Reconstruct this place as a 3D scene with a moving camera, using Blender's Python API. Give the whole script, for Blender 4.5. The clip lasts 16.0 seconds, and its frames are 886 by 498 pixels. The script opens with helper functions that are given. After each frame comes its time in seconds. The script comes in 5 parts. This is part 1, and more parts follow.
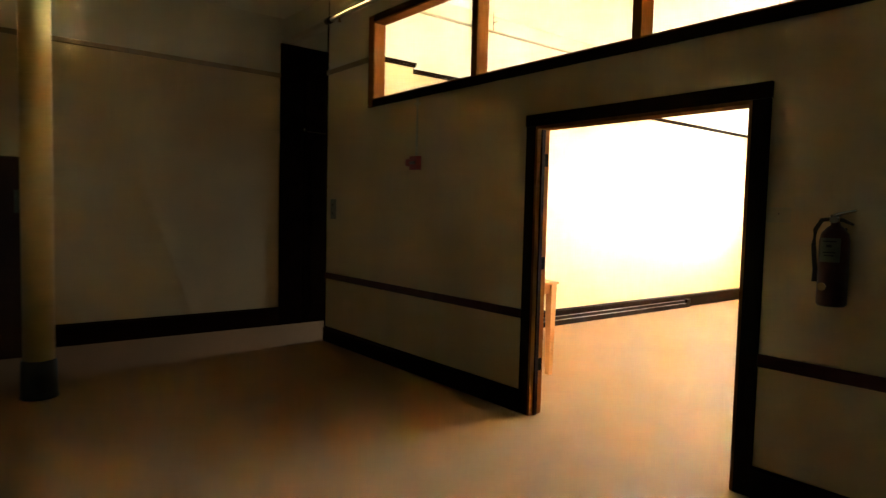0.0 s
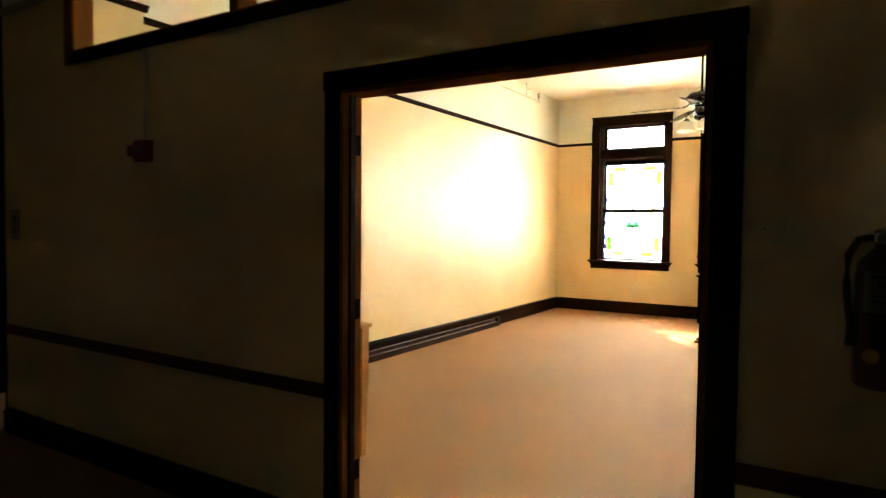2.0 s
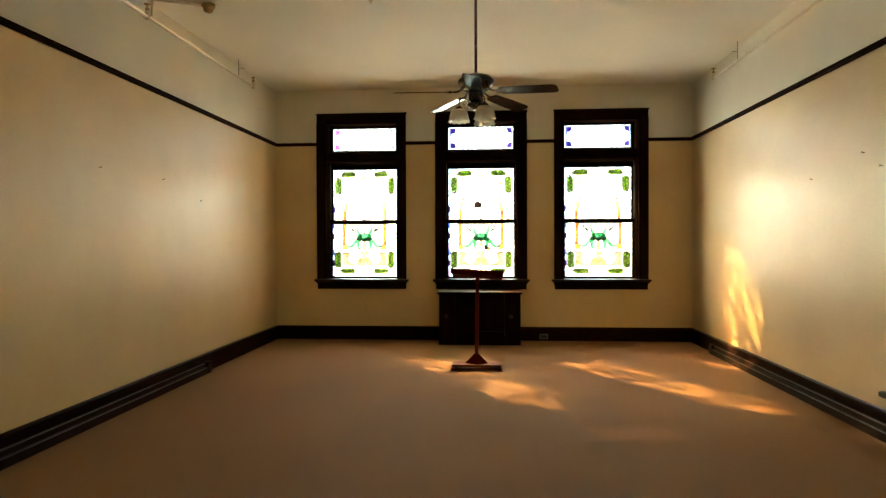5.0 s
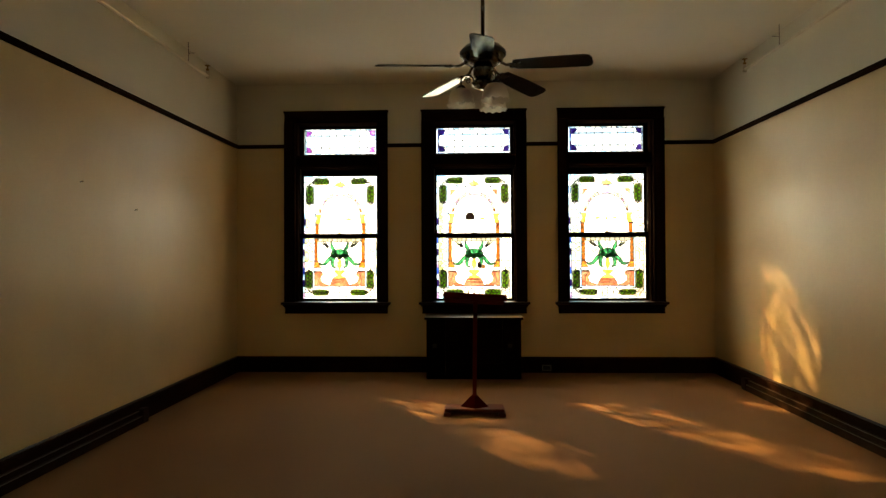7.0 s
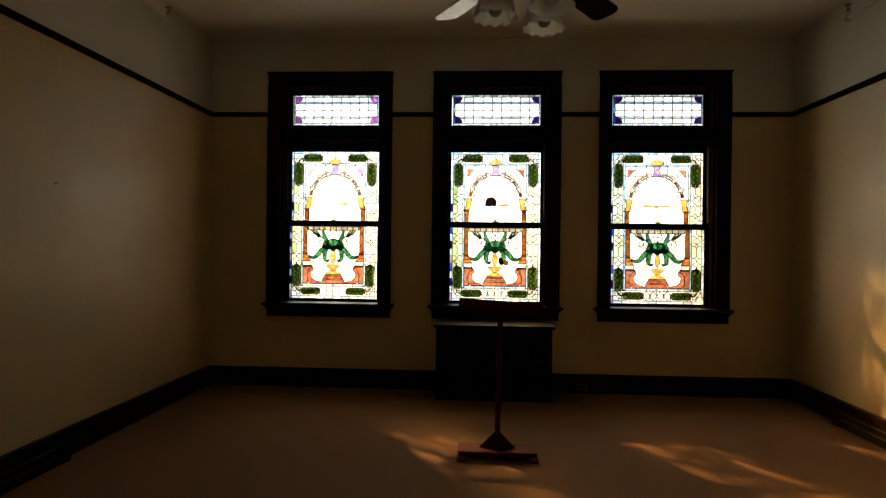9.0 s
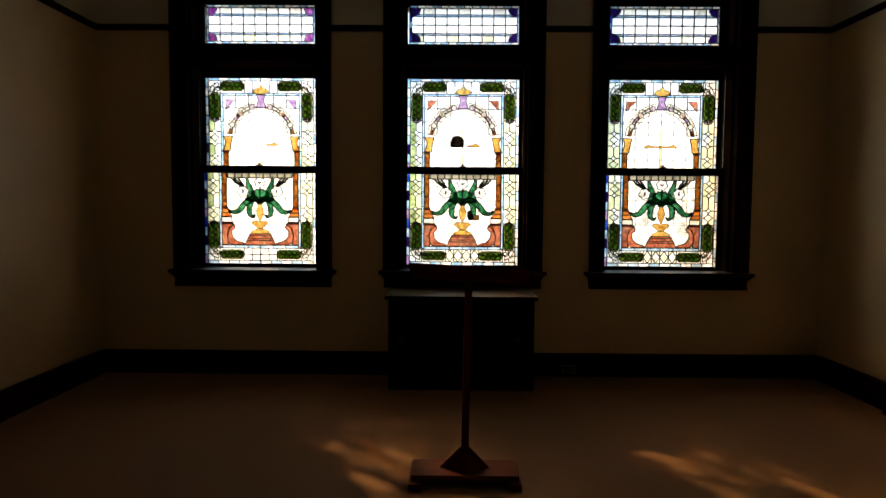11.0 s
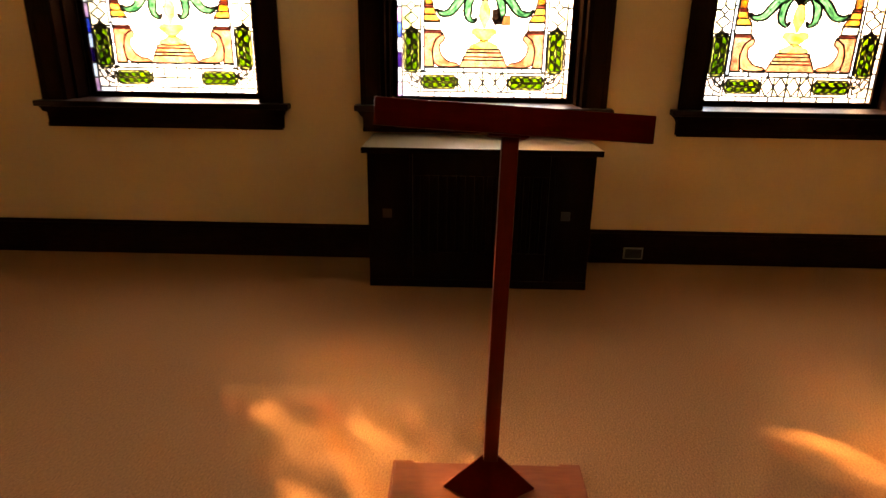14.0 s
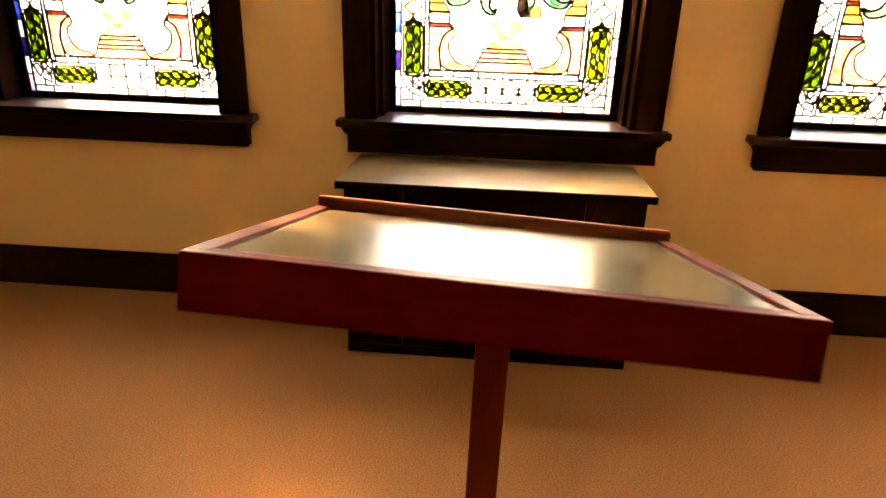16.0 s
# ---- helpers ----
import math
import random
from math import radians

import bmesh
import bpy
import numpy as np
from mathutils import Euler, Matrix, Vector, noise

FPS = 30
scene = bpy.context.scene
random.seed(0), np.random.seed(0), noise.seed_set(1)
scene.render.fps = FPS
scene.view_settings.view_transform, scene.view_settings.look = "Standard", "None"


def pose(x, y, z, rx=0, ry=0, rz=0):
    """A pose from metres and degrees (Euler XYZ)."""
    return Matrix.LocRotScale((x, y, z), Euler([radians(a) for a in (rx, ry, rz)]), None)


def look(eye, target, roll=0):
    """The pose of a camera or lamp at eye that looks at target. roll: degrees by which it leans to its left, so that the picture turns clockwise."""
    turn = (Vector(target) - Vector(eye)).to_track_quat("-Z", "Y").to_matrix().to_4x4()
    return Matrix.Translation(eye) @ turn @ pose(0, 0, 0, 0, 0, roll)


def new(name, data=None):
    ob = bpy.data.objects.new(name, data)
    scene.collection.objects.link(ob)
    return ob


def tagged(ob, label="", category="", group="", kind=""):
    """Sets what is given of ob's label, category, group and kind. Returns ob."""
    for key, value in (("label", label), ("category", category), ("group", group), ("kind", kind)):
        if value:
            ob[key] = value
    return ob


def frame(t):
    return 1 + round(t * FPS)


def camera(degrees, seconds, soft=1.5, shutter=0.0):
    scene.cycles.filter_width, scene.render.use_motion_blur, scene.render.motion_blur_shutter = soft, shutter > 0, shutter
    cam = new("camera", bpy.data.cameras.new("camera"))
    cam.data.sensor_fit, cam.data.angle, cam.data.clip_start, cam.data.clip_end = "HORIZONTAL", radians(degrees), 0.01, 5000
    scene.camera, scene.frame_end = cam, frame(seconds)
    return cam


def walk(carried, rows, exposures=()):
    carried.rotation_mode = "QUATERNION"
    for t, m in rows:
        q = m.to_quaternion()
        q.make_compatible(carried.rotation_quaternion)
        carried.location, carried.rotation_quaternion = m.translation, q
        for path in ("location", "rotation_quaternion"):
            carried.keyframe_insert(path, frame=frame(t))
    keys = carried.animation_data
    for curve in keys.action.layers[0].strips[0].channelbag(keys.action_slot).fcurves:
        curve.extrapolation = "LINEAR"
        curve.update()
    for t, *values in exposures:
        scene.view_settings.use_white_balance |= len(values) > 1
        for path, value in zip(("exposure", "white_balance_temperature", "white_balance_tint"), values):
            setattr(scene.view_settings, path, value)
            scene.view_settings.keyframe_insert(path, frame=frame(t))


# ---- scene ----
cam = camera(70.5, 16.0, soft=1.35, shutter=0.5)
PATH = [
    (0, (-0.741, -0.007, 1.446), (0.508, 1.55, 1.327), 1.4),
    (0.5, (-0.495, 0.327, 1.454), (0.838, 1.812, 1.326), 0.7),
    (1, (-0.177, 0.621, 1.46), (1.277, 1.99, 1.346), 1.5),
    (1.5, (0.089, 0.935, 1.465), (1.721, 2.087, 1.377), 0.4),
    (2, (0.431, 1.229, 1.477), (2.13, 2.28, 1.4), 0.6),
    (2.5, (0.741, 1.464, 1.502), (2.529, 2.354, 1.39), 1.5),
    (3, (0.993, 1.718, 1.486), (2.901, 2.312, 1.400), -0.4),
    (3.5, (1.239, 1.871, 1.473), (3.188, 2.319, 1.418), -0.9),
    (4, (1.476, 2.016, 1.470), (3.456, 2.291, 1.418), 1.0),
    (4.5, (1.729, 2.165, 1.467), (3.726, 2.276, 1.447), 0.0),
    (5, (1.919, 2.243, 1.453), (3.914, 2.391, 1.429), -0.2),
    (7.5, (3.49, 2.504, 1.503), (5.489, 2.564, 1.52), -0.3),
    (8, (3.843, 2.544, 1.515), (5.842, 2.59, 1.512), -0.4),
    (8.5, (4.186, 2.548, 1.515), (6.183, 2.659, 1.518), 0.7),
    (11, (5.851, 2.485, 1.415), (7.847, 2.503, 1.289), 0.4),
    (11.5, (6.164, 2.472, 1.394), (8.148, 2.508, 1.139), 0.2),
    (12, (6.454, 2.469, 1.38), (8.414, 2.523, 0.986), 0.8),
    (12.5, (6.762, 2.492, 1.38), (8.705, 2.511, 0.909), 0.3),
    (13, (7.052, 2.515, 1.343), (8.972, 2.561, 0.783), -0.3),
    (13.5, (7.35, 2.513, 1.284), (9.253, 2.592, 0.674), 0.5),
    (14, (7.61, 2.5, 1.279), (9.5, 2.541, 0.626), 0.8),
    (14.5, (7.861, 2.46, 1.325), (9.748, 2.458, 0.664), 0.0),
    (15, (8.088, 2.425, 1.336), (9.996, 2.477, 0.737), 0.2),
    (15.5, (8.246, 2.401, 1.35), (10.141, 2.506, 0.719), 1.6),
    (16, (8.428, 2.393, 1.369), (10.285, 2.534, 0.642), 1.7),
]
EXPOSURES = [
    (0, 7.8, 5700, -7),
    (1.0, 7.05, 5700, -9),
    (2.0, 6.45, 5750, -9),
    (3.0, 5.87, 5850, -10),
    (4.0, 4.77, 6050, -10),
    (5.0, 4.05, 6400, -8),
    (7.5, 2.27, 6800, -5),
    (8.5, 1.67, 6700, -1),
    (11.0, 0.9, 6000, 4),
    (12.0, 1.13, 6100, 9),
    (13.0, 2.05, 7000, 16),
    (14.0, 3.8, 8200, 21),
    (15.0, 4.77, 8500, 20),
    (16.0, 5.03, 8600, 20),
]
walk(cam, [(t, look(eye, target, roll)) for t, eye, target, roll in PATH], EXPOSURES)

# ---- light ----
SUN_TRAVEL = Vector((-1.0, -0.635, -0.632)).normalized()
world = bpy.data.worlds.new("world")
scene.world = world
world.use_nodes = True
wnt = world.node_tree
sky = wnt.nodes.new("ShaderNodeTexSky")
sky.sky_type = "NISHITA"
sky.sun_disc = False
sky.sun_elevation = math.asin(-SUN_TRAVEL.z)
sky.sun_rotation = math.atan2(-SUN_TRAVEL.x, -SUN_TRAVEL.y)
wnt.links.new(sky.outputs[0], wnt.nodes["Background"].inputs[0])
wnt.nodes["Background"].inputs[1].default_value = 0.10

sun = new("sun", bpy.data.lights.new("sun", "SUN"))
sun.data.energy, sun.data.angle, sun.data.color = 5.0, radians(1.4), (1.0, 0.53, 0.20)
sun.matrix_world = look((16, 5, 4), Vector((16, 5, 4)) + SUN_TRAVEL)


def area(name, eye, target, sx, sy, power, color):
    ob = new(name, bpy.data.lights.new(name, "AREA"))
    ob.data.shape, ob.data.size, ob.data.size_y = "RECTANGLE", sx, sy
    ob.data.energy, ob.data.color = power, color
    ob.matrix_world = look(eye, target)
    return ob


WIN_Y = (4.140, 2.367, 0.636)
for cy in WIN_Y:
    daylight = area("window_daylight", (12.12, cy, 2.05), (11.12, cy - 0.55, 1.80), 1.6, 3.1, 11, (1.0, 0.985, 0.95))
    daylight.data.spread = radians(135)

area("passage_daylight", (7.46, 6.55, 1.75), (6.46, 6.60, 1.30), 0.88, 2.05, 0.08, (0.95, 0.95, 1.0)).data.spread = radians(60)

# ---- materials ----


def material(name):
    m = bpy.data.materials.new(name)
    m.use_nodes = True
    nt = m.node_tree
    return m, nt, nt.nodes["Principled BSDF"]


def surface(name, a, b, rough=0.5, scale=8.0, fine=120.0, bump=0.15, metal=0.0, spec=0.5, stretch=(1, 1, 1), mixf=1.0, fine_amount=0.35, tint=(1, 1, 1), wavy=0.0):
    """Two colours mixed by a broad and a fine noise, with a little relief."""
    m, nt, p = material(name)
    n = nt.nodes
    tc = n.new("ShaderNodeTexCoord")
    mp = n.new("ShaderNodeMapping")
    mp.inputs["Scale"].default_value = stretch
    nt.links.new(tc.outputs["Object"], mp.inputs[0])
    n1 = n.new("ShaderNodeTexNoise")
    n1.inputs["Scale"].default_value, n1.inputs["Detail"].default_value = scale, 5
    n2 = n.new("ShaderNodeTexNoise")
    n2.inputs["Scale"].default_value, n2.inputs["Detail"].default_value = fine, 3
    for q in (n1, n2):
        nt.links.new(mp.outputs[0], q.inputs["Vector"])
    mx = n.new("ShaderNodeMix")
    mx.inputs[0].default_value = fine_amount
    nt.links.new(n1.outputs[0], mx.inputs[2])
    nt.links.new(n2.outputs[0], mx.inputs[3])
    rp = n.new("ShaderNodeValToRGB")
    rp.color_ramp.elements[0].position, rp.color_ramp.elements[1].position = 0.35, 0.66
    rp.color_ramp.elements[0].color, rp.color_ramp.elements[1].color = (*a, 1), (*b, 1)
    nt.links.new(mx.outputs[0], rp.inputs[0])
    nt.links.new(rp.outputs[0], p.inputs["Base Color"])
    bp = n.new("ShaderNodeBump")
    bp.inputs["Strength"].default_value, bp.inputs["Distance"].default_value = bump, 0.004
    nt.links.new(n2.outputs[0], bp.inputs["Height"])
    nt.links.new(bp.outputs[0], p.inputs["Normal"])
    if wavy:
        wm = n.new("ShaderNodeMapping")
        wm.inputs["Scale"].default_value = (1.0, 1.0, 0.35)
        nt.links.new(tc.outputs["Object"], wm.inputs[0])
        wn = n.new("ShaderNodeTexNoise")
        wn.inputs["Scale"].default_value, wn.inputs["Detail"].default_value = 2.6, 3
        nt.links.new(wm.outputs[0], wn.inputs["Vector"])
        wb = n.new("ShaderNodeBump")
        wb.inputs["Strength"].default_value, wb.inputs["Distance"].default_value = wavy, 0.03
        nt.links.new(wn.outputs[0], wb.inputs["Height"])
        nt.links.new(wb.outputs[0], bp.inputs["Normal"])
    rr = n.new("ShaderNodeMapRange")
    rr.inputs["To Min"].default_value, rr.inputs["To Max"].default_value = max(0.03, rough - 0.07), min(1.0, rough + 0.09)
    nt.links.new(n1.outputs[0], rr.inputs[0])
    nt.links.new(rr.outputs[0], p.inputs["Roughness"])
    p.inputs["Metallic"].default_value = metal
    p.inputs["Specular IOR Level"].default_value = spec
    p.inputs["Specular Tint"].default_value = (*tint, 1)
    return m


WALL_CREAM = surface("cream_wall_paint", (0.66, 0.50, 0.27), (0.74, 0.58, 0.32), 0.38, 1.3, 55, 0.10, spec=0.50, fine_amount=0.2, wavy=0.35)
WALL_UPPER = surface("off_white_wall_paint", (0.73, 0.72, 0.63), (0.79, 0.78, 0.69), 0.5, 1.3, 55, 0.10, fine_amount=0.2)
CEILING_PAINT = surface("ceiling_paint", (0.82, 0.82, 0.74), (0.87, 0.87, 0.79), 0.75, 0.9, 30, 0.12, fine_amount=0.15)
CARPET = surface("tan_carpet", (0.215, 0.112, 0.052), (0.41, 0.232, 0.108), 0.80, 0.7, 170, 1.0, spec=0.14, fine_amount=0.82, tint=(1.0, 0.74, 0.44))
DARK_WOOD = surface("dark_varnished_wood", (0.010, 0.0042, 0.0024), (0.021, 0.0088, 0.0046), 0.56, 5, 90, 0.12, stretch=(1, 1, 0.12), spec=0.015, tint=(0.75, 0.50, 0.34))
DARK_TRIM = surface("dark_varnished_trim", (0.011, 0.0042, 0.0018), (0.025, 0.0098, 0.0036), 0.58, 4, 70, 0.12, stretch=(0.2, 0.2, 1), spec=0.015, tint=(0.75, 0.50, 0.34))
BROWN_JAMB = surface("brown_varnished_jamb", (0.13, 0.042, 0.010), (0.20, 0.070, 0.016), 0.6, 6, 80, 0.1, stretch=(1, 1, 0.1), spec=0.0, tint=(0.75, 0.50, 0.34))
RED_WOOD = surface("red_stained_wood", (0.058, 0.0014, 0.0004), (0.100, 0.0034, 0.0010), 0.44, 9, 110, 0.18, stretch=(1, 0.14, 1), spec=0.08, tint=(0.85, 0.42, 0.26))
RED_POST = surface("red_stained_post", (0.080, 0.0052, 0.0018), (0.125, 0.0100, 0.0034), 0.42, 9, 110, 0.15, spec=0.3, stretch=(1, 1, 0.12), tint=(0.85, 0.42, 0.26))
OAK = surface("light_oak", (0.34, 0.125, 0.022), (0.46, 0.20, 0.040), 0.45, 8, 110, 0.15, stretch=(1, 1, 0.12))
OAK_PLANK = surface("sawn_end_grain", (0.22, 0.12, 0.06), (0.34, 0.20, 0.10), 0.8, 30, 200, 0.4)
INSET = surface("worn_olive_leather", (0.120, 0.112, 0.064), (0.175, 0.160, 0.092), 0.22, 7, 160, 0.02)
# Worn olive-grey of the lid, lightened by sun glare in the colour.
COVER_TOP = surface("worn_lid_top_with_glare", (0.15, 0.135, 0.08), (0.22, 0.195, 0.115), 0.34, 6, 120, 0.1, metal=0.0)
RACEWAY = surface("brown_painted_raceway", (0.016, 0.0070, 0.0034), (0.028, 0.0124, 0.0060), 0.42, 6, 90, 0.04, spec=0.06, tint=(1.0, 0.85, 0.70))
SILL_VARNISH = surface("worn_glossy_sill_varnish", (0.016, 0.0062, 0.0034), (0.034, 0.0140, 0.0072), 0.38, 7, 110, 0.14, stretch=(1, 0.15, 1), spec=0.28)
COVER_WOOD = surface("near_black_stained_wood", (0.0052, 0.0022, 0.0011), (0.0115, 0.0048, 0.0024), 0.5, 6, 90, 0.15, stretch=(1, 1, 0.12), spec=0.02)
# Lighter than the raceway: the highlight on its edges, as a colour.
RACEWAY_HIGHLIGHT = surface("raceway_edge_highlight", (0.060, 0.040, 0.026), (0.10, 0.070, 0.048), 0.3, 20, 120, 0.05, metal=0.3)
BLACK_PAINT = surface("black_base_paint", (0.008, 0.007, 0.006), (0.015, 0.012, 0.010), 0.4, 6, 90, 0.1)
COLUMN_PAINT = surface("yellow_column_paint", (0.66, 0.47, 0.16), (0.74, 0.54, 0.20), 0.35, 3, 60, 0.08)
PIPE_PAINT = surface("white_painted_pipe", (0.60, 0.56, 0.46), (0.68, 0.64, 0.54), 0.45, 8, 80, 0.08)
BRASS = surface("aged_brass", (0.30, 0.20, 0.08), (0.42, 0.29, 0.12), 0.35, 20, 120, 0.1, metal=1.0)
DETECTOR = surface("aged_cream_plastic", (0.42, 0.30, 0.14), (0.50, 0.37, 0.19), 0.45, 12, 90, 0.05)
CHROME = surface("chrome", (0.62, 0.62, 0.62), (0.72, 0.72, 0.72), 0.14, 12, 90, 0.02, metal=1.0)
FAN_METAL = surface("dark_pewter_fan_metal", (0.075, 0.065, 0.055), (0.13, 0.115, 0.095), 0.24, 12, 120, 0.05, metal=1.0)
FAN_BLADE = surface("dark_walnut_blade", (0.010, 0.006, 0.004), (0.022, 0.012, 0.008), 0.17, 8, 120, 0.03, spec=0.42)
FIXTURE = surface("grey_white_fixture_enamel", (0.50, 0.47, 0.40), (0.58, 0.55, 0.47), 0.35, 5, 80, 0.05)
TUBE = surface("unlit_fluorescent_tube", (0.74, 0.74, 0.70), (0.80, 0.80, 0.76), 0.22, 5, 80, 0.0)
RED_PAINT = surface("red_enamel", (0.045, 0.005, 0.004), (0.07, 0.008, 0.005), 0.3, 12, 90, 0.05)
RED_ALARM = surface("red_alarm_enamel", (0.26, 0.018, 0.010), (0.32, 0.026, 0.014), 0.3, 12, 90, 0.05)
BLACK_RUBBER = surface("black_rubber", (0.010, 0.010, 0.010), (0.020, 0.019, 0.018), 0.6, 20, 150, 0.1)
LABEL = surface("grey_paper_label", (0.11, 0.11, 0.085), (0.18, 0.18, 0.14), 0.6, 20, 150, 0.05)
INK = surface("dark_ink", (0.03, 0.03, 0.03), (0.05, 0.05, 0.05), 0.7, 20, 150, 0.0)
PLATE_CREAM = surface("cream_plastic_plate", (0.60, 0.50, 0.32), (0.66, 0.56, 0.37), 0.4, 10, 90, 0.05)
PLATE_STEEL = surface("brushed_steel_plate", (0.17, 0.16, 0.14), (0.24, 0.23, 0.20), 0.35, 10, 160, 0.1, metal=0.9)
TABLE_TOP = surface("dark_laminate_table_top", (0.030, 0.026, 0.018), (0.048, 0.042, 0.030), 0.45, 6, 140, 0.06, spec=0.12)
CABINET_WOOD = surface("dark_brown_cabinet", (0.040, 0.014, 0.010), (0.062, 0.022, 0.014), 0.45, 5, 80, 0.1, stretch=(1, 1, 0.15))
# Metal of the strips that stand for reflections on the window jambs.
JAMB_GLINT = surface("jamb_glint_metal", (0.13, 0.12, 0.11), (0.22, 0.21, 0.19), 0.34, 20, 140, 0.1, metal=0.8)
LEAD = surface("lead_came", (0.012, 0.012, 0.012), (0.022, 0.021, 0.020), 0.6, 30, 200, 0.2)
PLASTER_WHITE = surface("plaster", (0.60, 0.55, 0.44), (0.66, 0.61, 0.49), 0.8, 2, 40, 0.1)


# Near-black copy of the dark wood, with the recesses' shade in its colour.
SHADE_DARK = surface("shade_darkened_surface", (0.006, 0.003, 0.002), (0.012, 0.006, 0.004), 0.62, 5, 90, 0.12, spec=0.0)
RED_BASE = surface("worn_red_brown_base", (0.13, 0.032, 0.012), (0.22, 0.065, 0.024), 0.6, 9, 110, 0.2, stretch=(1, 0.14, 1), spec=0.15, tint=(0.85, 0.42, 0.26))


def glass_material(name, a, b, clear=0.35, scale=16.0, veins=0.5):
    """Mottled opalescent glass: partly clear, partly milky, with streaks of two tints."""
    m, nt, p = material(name)
    n = nt.nodes
    n.remove(p)
    if name.startswith(("pale", "cream", "lilac")):
        a, b = ([0.85 * v ** 1.15 for v in c] for c in (a, b))
    elif min(b) < 0.74:
        a, b = ([0.78 * v ** 1.55 for v in c] for c in (a, b))
    out = n["Material Output"]
    tc = n.new("ShaderNodeTexCoord")
    oi = n.new("ShaderNodeObjectInfo")
    ad = n.new("ShaderNodeVectorMath")
    ad.operation = "MULTIPLY_ADD"
    ad.inputs[1].default_value = (1, 1, 1)
    nt.links.new(tc.outputs["Object"], ad.inputs[0])
    nt.links.new(oi.outputs["Random"], ad.inputs[2])
    nz = n.new("ShaderNodeTexNoise")
    nz.inputs["Scale"].default_value, nz.inputs["Detail"].default_value, nz.inputs["Distortion"].default_value = scale, 4, 0.8
    nt.links.new(ad.outputs[0], nz.inputs["Vector"])
    rp = n.new("ShaderNodeValToRGB")
    rp.color_ramp.elements[0].position, rp.color_ramp.elements[1].position = 0.34, 0.64
    rp.color_ramp.elements[0].color, rp.color_ramp.elements[1].color = (*a, 1), (*b, 1)
    nt.links.new(nz.outputs[0], rp.inputs[0])
    hv = n.new("ShaderNodeHueSaturation")
    mr = n.new("ShaderNodeMapRange")
    mr.inputs["To Min"].default_value, mr.inputs["To Max"].default_value = 0.78, 1.0
    nt.links.new(oi.outputs["Random"], mr.inputs[0])
    nt.links.new(mr.outputs[0], hv.inputs["Value"])
    nt.links.new(rp.outputs[0], hv.inputs["Color"])
    tr = n.new("ShaderNodeBsdfTransparent")
    tl = n.new("ShaderNodeBsdfTranslucent")
    gm = n.new("ShaderNodeGamma")
    gm.inputs[1].default_value = 0.65 if clear >= 0.8 else 1.0
    nt.links.new(hv.outputs[0], gm.inputs[0])
    nt.links.new(gm.outputs[0], tr.inputs[0])
    nt.links.new(hv.outputs[0], tl.inputs[0])
    geo = n.new("ShaderNodeNewGeometry")
    big = n.new("ShaderNodeTexNoise")
    big.inputs["Scale"].default_value, big.inputs["Detail"].default_value, big.inputs["Distortion"].default_value = 4.5, 2, 1.0
    rip = n.new("ShaderNodeTexNoise")
    rip.inputs["Scale"].default_value, rip.inputs["Detail"].default_value, rip.inputs["Distortion"].default_value = 15.0, 4, 1.6
    for q in (big, rip):
        nt.links.new(geo.outputs["Position"], q.inputs["Vector"])
    both_n = n.new("ShaderNodeMath")
    both_n.operation = "MULTIPLY"
    nt.links.new(big.outputs[0], both_n.inputs[0])
    nt.links.new(rip.outputs[0], both_n.inputs[1])
    cl = n.new("ShaderNodeMapRange")
    cl.inputs["From Min"].default_value, cl.inputs["From Max"].default_value = 0.20, 0.36
    cl.inputs["To Min"].default_value, cl.inputs["To Max"].default_value = 1.0 - clear * 0.05, 1.0 - clear
    nt.links.new(both_n.outputs[0], cl.inputs[0])
    mx = n.new("ShaderNodeMixShader")
    nt.links.new(cl.outputs[0], mx.inputs[0])
    nt.links.new(tr.outputs[0], mx.inputs[1])
    lobe = n.new("ShaderNodeBsdfRefraction")
    lobe.inputs["Roughness"].default_value, lobe.inputs["IOR"].default_value = 0.78, 1.10
    nt.links.new(hv.outputs[0], lobe.inputs[0])
    both = n.new("ShaderNodeMixShader")
    both.inputs[0].default_value = 0.56
    nt.links.new(tl.outputs[0], both.inputs[1])
    nt.links.new(lobe.outputs[0], both.inputs[2])
    nt.links.new(both.outputs[0], mx.inputs[2])
    gl = n.new("ShaderNodeBsdfGlossy")
    gl.inputs["Roughness"].default_value = 0.12
    fr = n.new("ShaderNodeFresnel")
    fr.inputs[0].default_value = 1.35
    m2 = n.new("ShaderNodeMixShader")
    nt.links.new(fr.outputs[0], m2.inputs[0])
    nt.links.new(mx.outputs[0], m2.inputs[1])
    nt.links.new(gl.outputs[0], m2.inputs[2])
    nt.links.new(m2.outputs[0], out.inputs[0])
    return m


